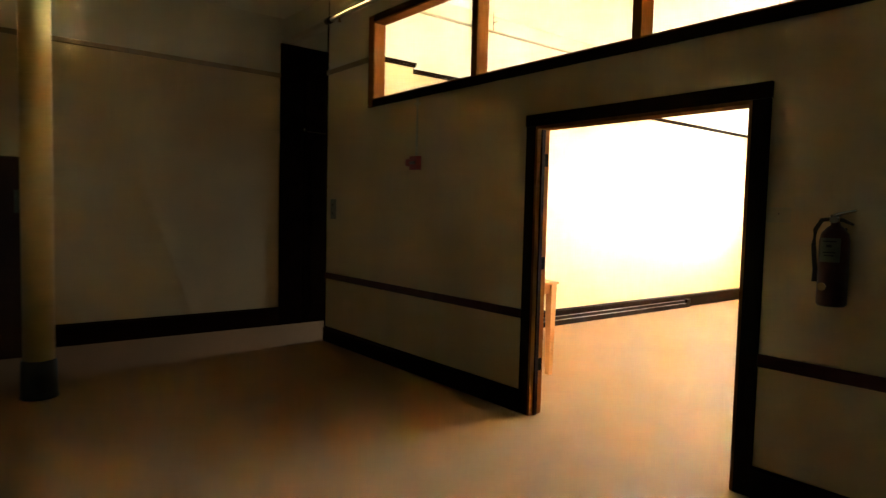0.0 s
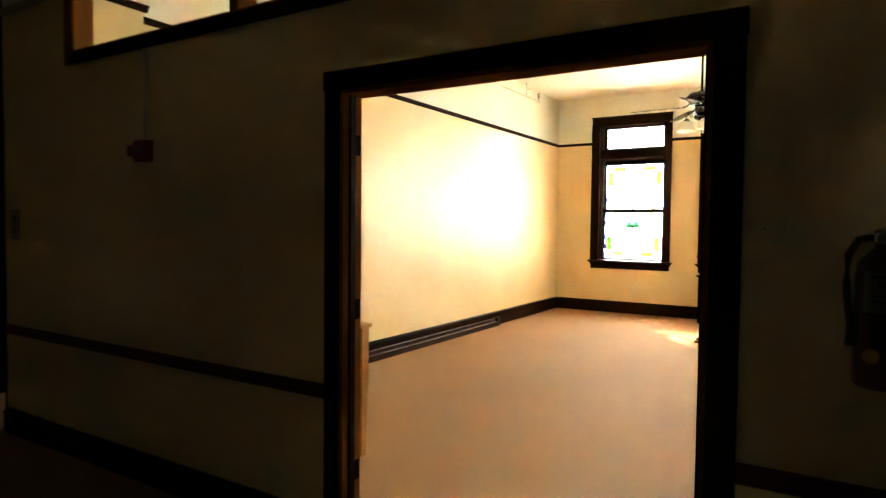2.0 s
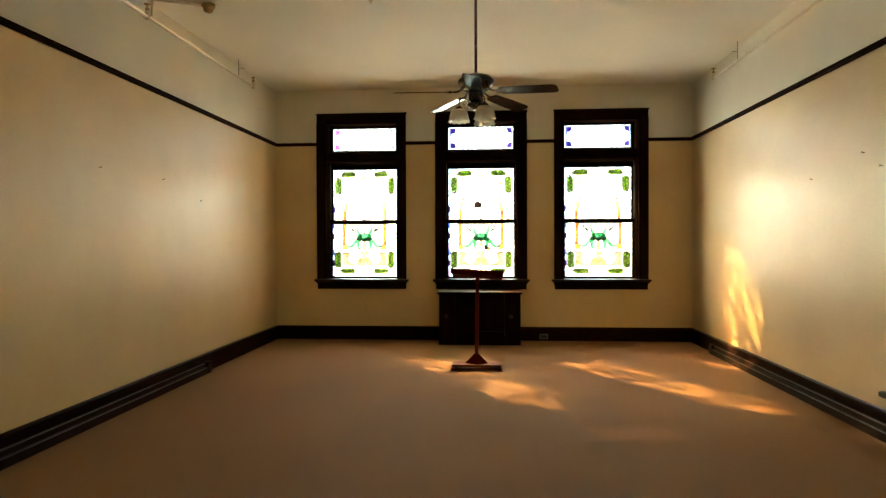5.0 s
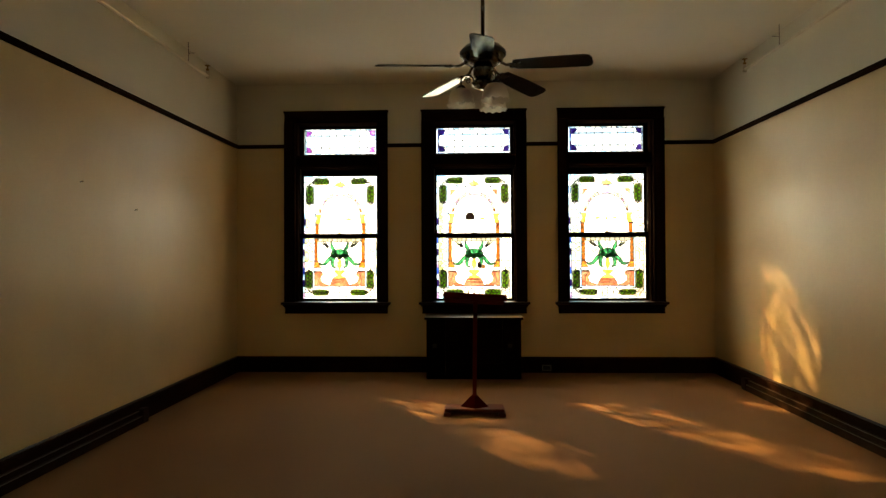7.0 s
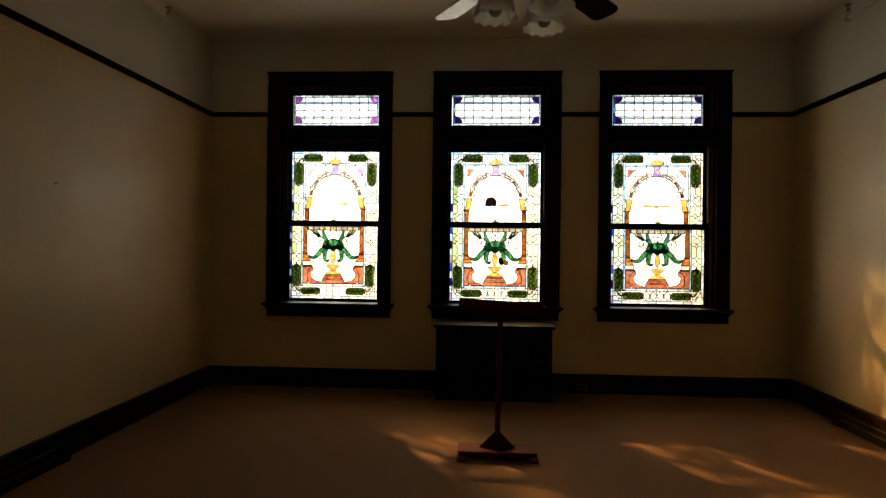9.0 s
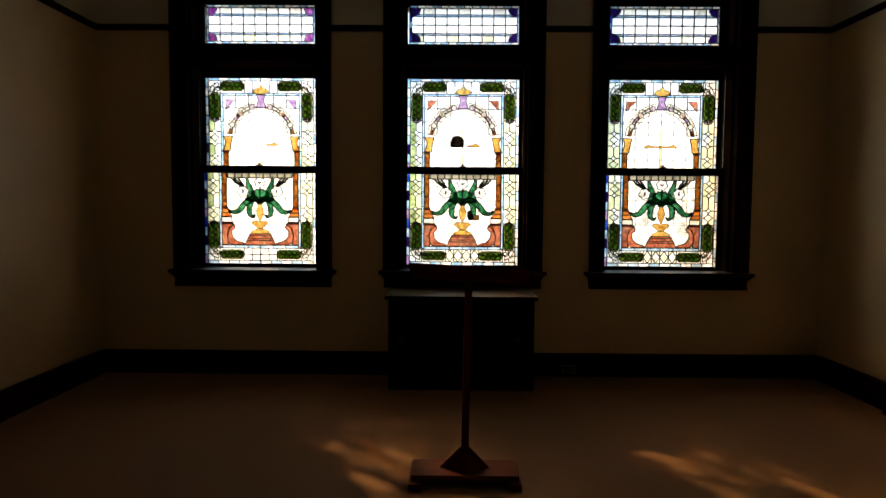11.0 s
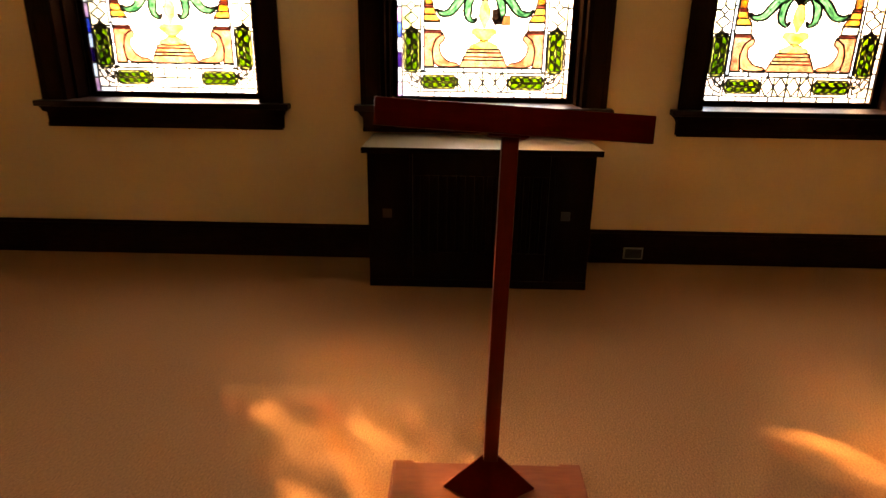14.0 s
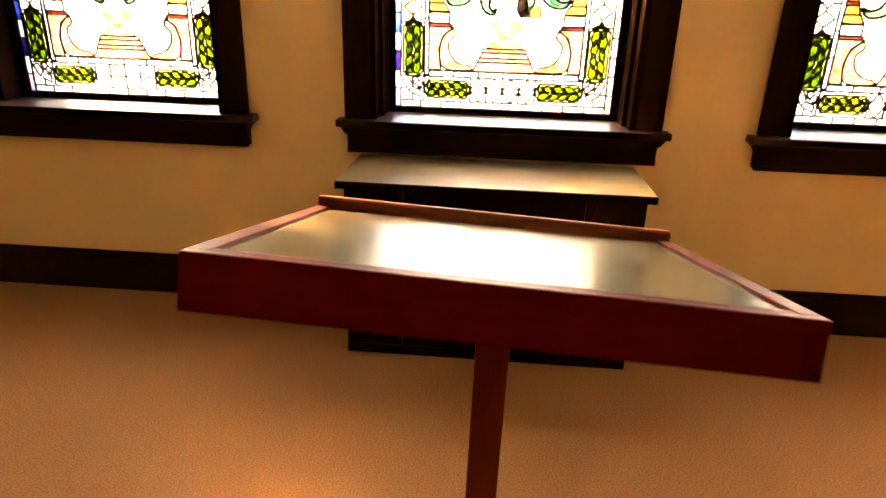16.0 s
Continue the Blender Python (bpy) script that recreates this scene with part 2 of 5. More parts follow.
GLASS = {
    "white": glass_material("opal_white_glass", (0.86, 0.87, 0.86), (0.94, 0.94, 0.93), 0.75),
    "opal": glass_material("milky_white_glass", (0.86, 0.87, 0.85), (0.93, 0.93, 0.91), 0.55),
    "milk": glass_material("dense_milky_glass", (0.84, 0.85, 0.84), (0.91, 0.91, 0.90), 0.08),
    "cream": glass_material("cream_glass", (0.88, 0.85, 0.75), (0.93, 0.91, 0.85), 0.4),
    "paleyellow": glass_material("pale_yellow_glass", (0.78, 0.80, 0.48), (0.91, 0.91, 0.70), 0.4),
    "palegreen": glass_material("pale_green_glass", (0.30, 0.38, 0.14), (0.58, 0.64, 0.34), 0.35),
    "paleblue": glass_material("pale_blue_glass", (0.28, 0.50, 0.80), (0.62, 0.78, 0.92), 0.4),
    "blue": glass_material("blue_glass", (0.02, 0.05, 0.42), (0.09, 0.20, 0.70), 0.35),
    "violet": glass_material("deep_violet_glass", (0.020, 0.010, 0.10), (0.07, 0.035, 0.22), 0.4),
    "magenta": glass_material("magenta_glass", (0.30, 0.07, 0.38), (0.46, 0.16, 0.52), 0.85),
    "lilac": glass_material("lilac_glass", (0.34, 0.20, 0.46), (0.56, 0.42, 0.66), 0.6),
    "amber": glass_material("amber_glass", (0.52, 0.24, 0.025), (0.78, 0.50, 0.10), 0.95, 22),
    "gold": glass_material("gold_glass", (0.52, 0.30, 0.06), (0.82, 0.58, 0.19), 0.95, 20),
    "orange": glass_material("orange_glass", (0.50, 0.15, 0.03), (0.74, 0.34, 0.08), 1, 18),
    "brown": glass_material("streaky_brown_glass", (0.09, 0.022, 0.008), (0.50, 0.20, 0.035), 0.9, 30),
    "terracotta": glass_material("terracotta_glass", (0.36, 0.12, 0.07), (0.64, 0.31, 0.20), 1, 20),
    "maroon": glass_material("maroon_glass", (0.10, 0.012, 0.012), (0.22, 0.05, 0.04), 0.8, 20),
    "green": glass_material("emerald_glass", (0.015, 0.12, 0.06), (0.17, 0.46, 0.26), 0.45, 26),
    "leaf": glass_material("leaf_green_glass", (0.16, 0.36, 0.04), (0.46, 0.72, 0.15), 0.35, 34),
    "darkleaf": glass_material("dark_leaf_glass", (0.12, 0.20, 0.03), (0.40, 0.55, 0.10), 0.25, 30),
    "backing": glass_material("dark_backing_glass", (0.30, 0.34, 0.12), (0.44, 0.50, 0.20), 0.15, 30),
    "smoke": glass_material("smoky_patch_glass", (0.012, 0.009, 0.008), (0.05, 0.035, 0.028), 0.1, 30),
    "stone": glass_material("greyish_stone_glass", (0.50, 0.46, 0.38), (0.64, 0.60, 0.50), 0.2, 20),
    "tan": glass_material("tan_patch_glass", (0.20, 0.12, 0.06), (0.32, 0.20, 0.10), 0.3, 20),
}


def frosted():
    m, nt, p = material("frosted_lamp_glass")
    n = nt.nodes
    p.inputs["Base Color"].default_value = (0.72, 0.70, 0.62, 1)
    p.inputs["Roughness"].default_value = 0.35
    tl = n.new("ShaderNodeBsdfTranslucent")
    tl.inputs[0].default_value = (0.86, 0.84, 0.76, 1)
    mx = n.new("ShaderNodeMixShader")
    mx.inputs[0].default_value = 0.72
    nz = n.new("ShaderNodeTexNoise")
    nz.inputs["Scale"].default_value = 60
    bp = n.new("ShaderNodeBump")
    bp.inputs["Strength"].default_value = 0.15
    nt.links.new(nz.outputs[0], bp.inputs["Height"])
    nt.links.new(bp.outputs[0], p.inputs["Normal"])
    nt.links.new(p.outputs[0], mx.inputs[1])
    nt.links.new(tl.outputs[0], mx.inputs[2])
    nt.links.new(mx.outputs[0], n["Material Output"].inputs[0])
    return m


FROSTED = frosted()


def clear_pane():
    m, nt, p = material("clear_window_glass")
    n = nt.nodes
    n.remove(p)
    tr = n.new("ShaderNodeBsdfTransparent")
    tr.inputs[0].default_value = (0.95, 0.95, 0.92, 1)
    gl = n.new("ShaderNodeBsdfGlossy")
    gl.inputs["Roughness"].default_value = 0.03
    fr = n.new("ShaderNodeFresnel")
    fr.inputs[0].default_value = 1.25
    mx = n.new("ShaderNodeMixShader")
    nt.links.new(fr.outputs[0], mx.inputs[0])
    nt.links.new(tr.outputs[0], mx.inputs[1])
    nt.links.new(gl.outputs[0], mx.inputs[2])
    nt.links.new(mx.outputs[0], n["Material Output"].inputs[0])
    return m


CLEAR = clear_pane()

# ---- mesh helpers ----


def box(bm, x0, x1, y0, y1, z0, z1, bevel=0.0, mat=0):
    vs = [bm.verts.new((x, y, z)) for x in (x0, x1) for y in (y0, y1) for z in (z0, z1)]
    fs = [bm.faces.new([vs[i] for i in q]) for q in ((0, 1, 3, 2), (4, 6, 7, 5), (0, 4, 5, 1), (2, 3, 7, 6), (0, 2, 6, 4), (1, 5, 7, 3))]
    for f in fs:
        f.material_index = mat
    if bevel:
        es = list({e for f in fs for e in f.edges})
        bmesh.ops.bevel(bm, geom=es, offset=bevel, segments=2, affect="EDGES", profile=0.6)
    return bm


def boxes(*rows, bevel=0.0):
    bm = bmesh.new()
    for r in rows:
        box(bm, *r, bevel=bevel)
    return bm


def tube(bm, pts, r, sides=12, cap=True):
    """A round rod along points; r is a radius or one radius a point."""
    pts = [Vector(p) for p in pts]
    rs = r if isinstance(r, (list, tuple)) else [r] * len(pts)
    rings = []
    up = None
    for i, p in enumerate(pts):
        d = (pts[min(i + 1, len(pts) - 1)] - pts[max(i - 1, 0)]).normalized()
        if up is None:
            up = Vector((0, 0, 1)) if abs(d.z) < 0.9 else Vector((1, 0, 0))
        a = d.cross(up).normalized()
        b = d.cross(a).normalized()
        rings.append([bm.verts.new(p + rs[i] * (math.cos(k * math.tau / sides) * a + math.sin(k * math.tau / sides) * b)) for k in range(sides)])
    for u, v in zip(rings, rings[1:]):
        for k in range(sides):
            f = bm.faces.new((u[k], u[(k + 1) % sides], v[(k + 1) % sides], v[k]))
            f.smooth = True
    if cap:
        bm.faces.new(rings[0][::-1])
        bm.faces.new(rings[-1])
    return bm


def lathe(bm, profile, centre=(0, 0, 0), sides=24, wave=0.0, waves=0):
    """Turns (radius, height) pairs round a vertical axis; the last ring may be scalloped."""
    c = Vector(centre)
    rings = []
    for i, (r, z) in enumerate(profile):
        ring = []
        for k in range(sides):
            a = k * math.tau / sides
            dz = wave * abs(math.sin(a * waves / 2)) if wave and i >= len(profile) - 1 else 0
            ring.append(bm.verts.new(c + Vector((r * math.cos(a), r * math.sin(a), z + dz))))
        rings.append(ring)
    for u, v in zip(rings, rings[1:]):
        for k in range(sides):
            f = bm.faces.new((u[k], u[(k + 1) % sides], v[(k + 1) % sides], v[k]))
            f.smooth = True
    return bm


def prism(bm, poly, x0, x1):
    """A polygon of (y, z) drawn out from x0 to x1."""
    a = [bm.verts.new((x0, y, z)) for y, z in poly]
    b = [bm.verts.new((x1, y, z)) for y, z in poly]
    bm.faces.new(a)
    bm.faces.new(b[::-1])
    for i in range(len(poly)):
        j = (i + 1) % len(poly)
        bm.faces.new((a[j], a[i], b[i], b[j]))
    return bm


def mesh_of(name, bm, mat):
    bmesh.ops.recalc_face_normals(bm, faces=bm.faces)
    me = bpy.data.meshes.new(name)
    bm.to_mesh(me)
    bm.free()
    for m in mat if isinstance(mat, (list, tuple)) else [mat]:
        me.materials.append(m)
    return me


def part(name, bm, mat, parent=None, label=""):
    ob = new(name, mesh_of(name, bm, mat))
    ob.parent = parent
    if label:
        tagged(ob, label)
    return ob


def thing(name, label, category, at=(0, 0, 0), rz=0.0, group="", kind=""):
    ob = new(name)
    ob.empty_display_size = 0.1
    ob.matrix_basis = pose(*at, 0, 0, rz)
    return tagged(ob, label, category, group, kind)


def setting(name, bm, mat, label, category):
    return tagged(part(name, bm, mat), label, category, kind="structure")


# ---- large structure ----
XW, YL, YR, ZC = 11.15, 5.44, -0.66, 3.715      # window wall, side walls, ceiling
XH, XD = 2.54, 2.64                             # hall side and room side of the partition
RAIL = 2.905

floor = setting("floor", boxes((-9.2, 11.55, -9.2, 7.5, -0.12, 0.0)), CARPET, "tan low-pile carpet covering hall and room floor", "carpet")
ceiling = setting("ceiling", boxes((-9.2, 11.55, -9.2, 7.5, ZC, ZC + 0.12)), CEILING_PAINT, "plain off-white painted plaster ceiling", "ceiling")


def wall(name, label, rows, split=RAIL, paint=None):
    """Boxes of wall, cream below the picture rail and off-white above."""
    bm = bmesh.new()
    for x0, x1, y0, y1, z0, z1 in rows:
        if z0 < split < z1:
            box(bm, x0, x1, y0, y1, z0, split)
            box(bm, x0, x1, y0, y1, split, z1, mat=1)
        else:
            box(bm, x0, x1, y0, y1, z0, z1, mat=0 if z1 <= split else 1)
    return setting(name, bm, paint or [WALL_CREAM, WALL_UPPER], label, "wall")


HALF = 0.565
Z0, Z1 = 0.875, 3.225
rows = [(XW, XW + 0.40, YR - 0.3, YL + 0.3, 0, Z0), (XW, XW + 0.40, YR - 0.3, YL + 0.3, Z1, ZC)]
edges = [YL + 0.3] + [v for c in WIN_Y for v in (c + HALF, c - HALF)] + [YR - 0.3]
for hi, lo in zip(edges[::2], edges[1::2]):
    rows.append((XW, XW + 0.40, lo, hi, Z0, Z1))
wall("wall_north", "cream and off-white wall with three stained glass windows", rows)
bm = bmesh.new()
for x0, x1, y0, y1, z0, z1 in rows:
    box(bm, XW + 0.402, XW + 0.60, y0, y1, z0, z1)
setting("wall_masonry", bm, surface("outer_limestone", (0.56, 0.54, 0.49), (0.68, 0.66, 0.60), 0.85, 12, 120, 0.4), "thick outer masonry wall around the window openings", "wall")
wall("wall_west", "cream glossy painted side wall with off-white band above", [(XD, XW, YL, YL + 0.28, 0, ZC)])
wall("wall_east", "cream glossy painted side wall catching coloured sunlight", [(XD, XW, YR - 0.28, YR, 0, ZC)])

DOOR_R, DOOR_L, DOOR_T = 1.55, 3.05, 2.055
TR_R, TR_L, TR_B, TR_T = -0.62, 5.20, 2.495, 3.24
PASS_R, PASS_L, PASS_T = 6.12, 7.24, 3.43
wall("wall_hall", "cream partition wall with doorway and long transom window", [
    (XH, XD, -9.0, DOOR_R, 0, TR_B), (XH, XD, DOOR_L, PASS_R, 0, TR_B), (XH, XD, DOOR_R, DOOR_L, DOOR_T, TR_B),
    (XH, XD, -9.0, TR_R, TR_B, ZC), (XH, XD, TR_L, PASS_R, TR_B, ZC), (XH, XD, TR_R, TR_L, TR_T, ZC),
    (XH, XD, PASS_R, PASS_L + 0.2, PASS_T, ZC)])
wall("wall_hall_end", "plain cream hall end wall with picture rail", [(-9.0, 9.4, PASS_L, PASS_L + 0.2, 0, ZC)], split=3.03)
wall("wall_hall_back", "plain cream hall wall", [(-9.1, -9.0, -9.0, PASS_L, 0, ZC)])
wall("wall_hall_south", "plain cream hall wall", [(-9.1, XD, -9.1, -9.0, 0, ZC)])
wall("wall_passage_end", "cream passage end wall with a tall window opening", [
    (7.4, 7.6, YL + 0.28, 6.10, 0, ZC), (7.4, 7.6, 7.0, PASS_L, 0, ZC), (7.4, 7.6, 6.10, 7.0, 0, 0.7), (7.4, 7.6, 6.10, 7.0, 2.8, ZC)])
# Unseen pane added here to hold back outside sun and sky.
setting("window_passage", boxes((7.49, 7.496, 6.09, 7.01, 0.69, 2.81)), GLASS["smoke"], "unseen dark pane added to dim daylight at the passage end", "window")
wall("wall_pier", "shallow cream pier in the corner of the room", [(XD, 3.0, 5.21, YL, 0, ZC)])


def strip(bm, axis, at, a, b, z0, z1, depth, cap=0.0):
    """A straight moulding on a wall: axis x runs along x on the wall y=at, growing by depth."""
    d0, d1 = sorted((at, at + depth))
    if axis == "x":
        box(bm, a, b, d0, d1, z0, z1)
        if cap:
            c0, c1 = sorted((at, at + depth * 1.35))
            box(bm, a, b, c0, c1, z1, z1 + cap)
    else:
        box(bm, d0, d1, a, b, z0, z1)
        if cap:
            c0, c1 = sorted((at, at + depth * 1.35))
            box(bm, c0, c1, a, b, z1, z1 + cap)


def trim(name, label, pieces, mat=DARK_TRIM, category="trim", bevel=0.0):
    bm = bmesh.new()
    for p in pieces:
        strip(bm, *p)
    if bevel:
        bmesh.ops.bevel(bm, geom=bm.edges[:], offset=bevel, segments=1, affect="EDGES")
    return setting(name, bm, mat, label, category)


def base_run(axis, at, a, b, sign, h=0.165):
    return [(axis, at, a, b, 0.0, h, 0.030 * sign, 0.0), (axis, at, a, b, h, h + 0.018, 0.036 * sign, 0.0), (axis, at, a, b, h + 0.018, h + 0.034, 0.020 * sign, 0.0)]


RAD0, RAD1 = 1.800, 2.965
trim("baseboard_room_north", "dark brown moulded wooden baseboard below windows", base_run("y", XW, YR, RAD0, -1) + base_run("y", XW, RAD1, YL, -1), category="baseboard", bevel=0.003)
trim("baseboard_room_west", "dark brown moulded wooden baseboard on cream wall", base_run("x", YL, 3.0, XW - 0.03, -1), category="baseboard", bevel=0.003)
trim("baseboard_room_east", "dark brown moulded wooden baseboard on cream wall", base_run("x", YR, XD, XW - 0.03, 1), category="baseboard", bevel=0.003)
for nm, y, sg, xa in (("baseboard_bead_west", YL, -1, 3.0), ("baseboard_bead_east", YR, 1, XD)):
    setting(nm, tube(bmesh.new(), [(xa, y + sg * 0.012, 0.1965), (XW - 0.04, y + sg * 0.012, 0.1965)], 0.0105, 10), SILL_VARNISH, "glossy rounded bead on top of the dark baseboard", "baseboard")
trim("baseboard_hall", "black-brown wooden baseboard along hall partition", base_run("y", XH, 3.14, PASS_R, -1, 0.13) + base_run("y", XH, -9.0, 1.46, -1, 0.13), category="baseboard", bevel=0.003)
trim("baseboard_hall_end", "black-brown wooden baseboard along hall end wall", base_run("x", PASS_L, -0.03, 2.488, -1, 0.19), category="baseboard", bevel=0.003)
trim("chair_rail", "red-brown wooden chair rail on hall partition", [("y", XH, 3.14, PASS_R - 0.01, 0.69, 0.755, -0.022, 0.0), ("y", XH, -9.0, 1.46, 0.69, 0.755, -0.022, 0.0)], mat=surface("red_brown_rail", (0.05, 0.012, 0.008), (0.085, 0.022, 0.013), 0.45, 6, 80, 0.1, spec=0.08, stretch=(1, 0.15, 1)), category="chair rail", bevel=0.005)


def picture_rail(name, runs):
    pieces = []
    for axis, at, a, b, sign in runs:
        pieces += [(axis, at, a, b, RAIL - 0.020, RAIL + 0.008, 0.018 * sign, 0.0), (axis, at, a, b, RAIL + 0.008, RAIL + 0.026, 0.030 * sign, 0.0)]
    return trim(name, "thin dark brown wooden picture rail high on wall", pieces, category="picture rail", bevel=0.003)


gaps = [YL] + [v for c in WIN_Y for v in (c + 0.665, c - 0.665)] + [YR]
picture_rail("picture_rail_north", [("y", XW, lo, hi, -1) for hi, lo in zip(gaps[::2], gaps[1::2])])
picture_rail("picture_rail_west", [("x", YL, 3.0, XW - 0.03, -1), ("x", 5.21, XD, 3.0, -1), ("y", 3.0, 5.18, YL - 0.03, 1)])
picture_rail("picture_rail_east", [("x", YR, XD, XW - 0.03, 1)])
trim("picture_rail_hall", "thin cream-painted picture rail in the hall", [("y", XH, 5.30, PASS_R, 2.875, 2.925, -0.02, 0.0)], mat=surface("painted_rail", (0.30, 0.22, 0.12), (0.36, 0.27, 0.15), 0.45, 6, 80, 0.1), category="picture rail", bevel=0.004)
trim("picture_rail_hall_end", "thin brown-painted picture rail on hall end wall", [("x", PASS_L, -9.0, XH, 3.01, 3.06, -0.02, 0.0)], mat=bpy.data.materials["painted_rail"], category="picture rail", bevel=0.004)

# ---- doorway and transom ----
doorway = thing("door_1", "open doorway with dark varnished casing and brown jambs", "doorway", kind="structure")
for a, b in ((DOOR_L, 3.14), (1.46, DOOR_R)):
    part("casing", boxes((2.516, XH, a, b, 0, DOOR_T + 0.001), bevel=0.004), DARK_WOOD, doorway)
part("casing", boxes((2.512, XH, 1.455, 3.145, DOOR_T + 0.003, 2.14), bevel=0.004), DARK_TRIM, doorway)
part("jamb", boxes((2.518, XD + 0.004, DOOR_L - 0.018, DOOR_L + 0.003, 0, DOOR_T), bevel=0.003), BROWN_JAMB, doorway, "red-brown varnished jamb")
part("jamb", boxes((2.518, XD + 0.004, DOOR_R - 0.003, DOOR_R + 0.018, 0, DOOR_T), bevel=0.003), BROWN_JAMB, doorway, "red-brown varnished jamb")
part("head_jamb", boxes((2.518, XD + 0.004, DOOR_R + 0.018, DOOR_L - 0.018, DOOR_T - 0.018, DOOR_T + 0.003), bevel=0.003), BROWN_JAMB, doorway)
for y0, y1 in ((DOOR_L - 0.030, DOOR_L - 0.018), (DOOR_R + 0.018, DOOR_R + 0.030)):
    part("door_stop", boxes((2.555, 2.59, y0, y1, 0, DOOR_T - 0.018), bevel=0.002), DARK_WOOD, doorway)
for z in (0.32, 1.05, 1.78):
    part("hinge", boxes((2.595, 2.634, DOOR_L - 0.021, DOOR_L - 0.018, z, z + 0.09), bevel=0.001), SHADE_DARK, doorway)

transom = thing("window_hall_transom", "long four-light transom window with dark brown frame", "transom window", kind="structure")
MULL = (3.735, 2.265, 0.800)
for a, b in ((TR_L - 0.008, 5.28), (-0.70, TR_R + 0.008)):
    part("casing", boxes((2.516, XH, a, b, 2.435, 3.30), bevel=0.004), BROWN_JAMB, transom)
part("casing", boxes((2.514, XH, TR_R + 0.008, TR_L - 0.008, 2.435, TR_B + 0.006), bevel=0.004), DARK_TRIM, transom)
part("casing", boxes((2.514, XH, TR_R + 0.008, TR_L - 0.008, TR_T - 0.006, 3.30), bevel=0.004), DARK_TRIM, transom)
for a, b in ((TR_L - 0.022, TR_L + 0.003), (TR_R - 0.003, TR_R + 0.022)):
    part("lining", boxes((2.52, XD + 0.004, a, b, TR_B, TR_T), bevel=0.002), BROWN_JAMB, transom)
part("sill", boxes((2.52, XD + 0.004, TR_R + 0.022, TR_L - 0.022, TR_B - 0.003, TR_B + 0.018), bevel=0.002), BROWN_JAMB, transom)
part("head", boxes((2.52, XD + 0.004, TR_R + 0.022, TR_L - 0.022, TR_T - 0.018, TR_T + 0.003), bevel=0.002), BROWN_JAMB, transom)
for y in MULL:
    part("mullion", boxes((2.52, XD, y - 0.032, y + 0.032, TR_B + 0.018, TR_T - 0.018), bevel=0.003), BROWN_JAMB, transom)
ys = [TR_R + 0.022] + [v for y in MULL[::-1] for v in (y - 0.032, y + 0.032)] + [TR_L - 0.022]
for a, b in zip(ys[::2], ys[1::2]):
    bm = bmesh.new()
    bm.faces.new([bm.verts.new((2.592, y, z)) for y, z in ((a, TR_B + 0.018), (a, TR_T - 0.018), (b, TR_T - 0.018), (b, TR_B + 0.018))])
    g = new("pane", bpy.data.meshes.new("pane"))
    bm.to_mesh(g.data)
    bm.free()
    g.data.materials.append(CLEAR)
    g.parent = transom
    g.visible_shadow = False

# ---- stained glass windows ----
PX = 0.00216


def uv(points):
    """Design units, counted from the window's middle and from its sill, into metres."""
    return [((335 - x) * PX, (1058 - y) * PX) for x, y in points]


def mirror(points):
    return [(670 - x, y) for x, y in points][::-1]


def arc_pieces(cx, cy, r0, r1, a0, a1, n):
    out = []
    for i in range(n):
        a, b = a0 + (a1 - a0) * i / n, a0 + (a1 - a0) * (i + 1) / n
        out.append([(cx + r * math.cos(t), cy - r * math.sin(t)) for r, t in ((r0, a), (r1, a), (r1, b), (r0, b))])
    return out


def disc(cx, cy, r, n=12, squash=1.0):
    return [(cx + r * math.cos(k * math.tau / n), cy - squash * r * math.sin(k * math.tau / n)) for k in range(n)]


def lily(cx, cy, r):
    """A lily seen from the front: six blunt petals."""
    return [(cx + r * f * math.cos(k * math.tau / 18 + 0.3), cy - 0.92 * r * f * math.sin(k * math.tau / 18 + 0.3)) for k in range(18) for f in ((0.80, 1.0, 1.02)[k % 3],)]


def ribbon(points, widths):
    """A leaf or stalk: a bent strip of changing width."""
    left, right = [], []
    for i, (x, y) in enumerate(points):
        ax, ay = points[max(0, i - 1)]
        bx, by = points[min(len(points) - 1, i + 1)]
        l = math.hypot(bx - ax, by - ay) or 1.0
        nx, ny = -(by - ay) / l, (bx - ax) / l
        left.append((x + nx * widths[i], y + ny * widths[i]))
        right.append((x - nx * widths[i], y - ny * widths[i]))
    return left + right[::-1]


def quad(x0, y0, x1, y1):
    return [(x0, y0), (x1, y0), (x1, y1), (x0, y1)]


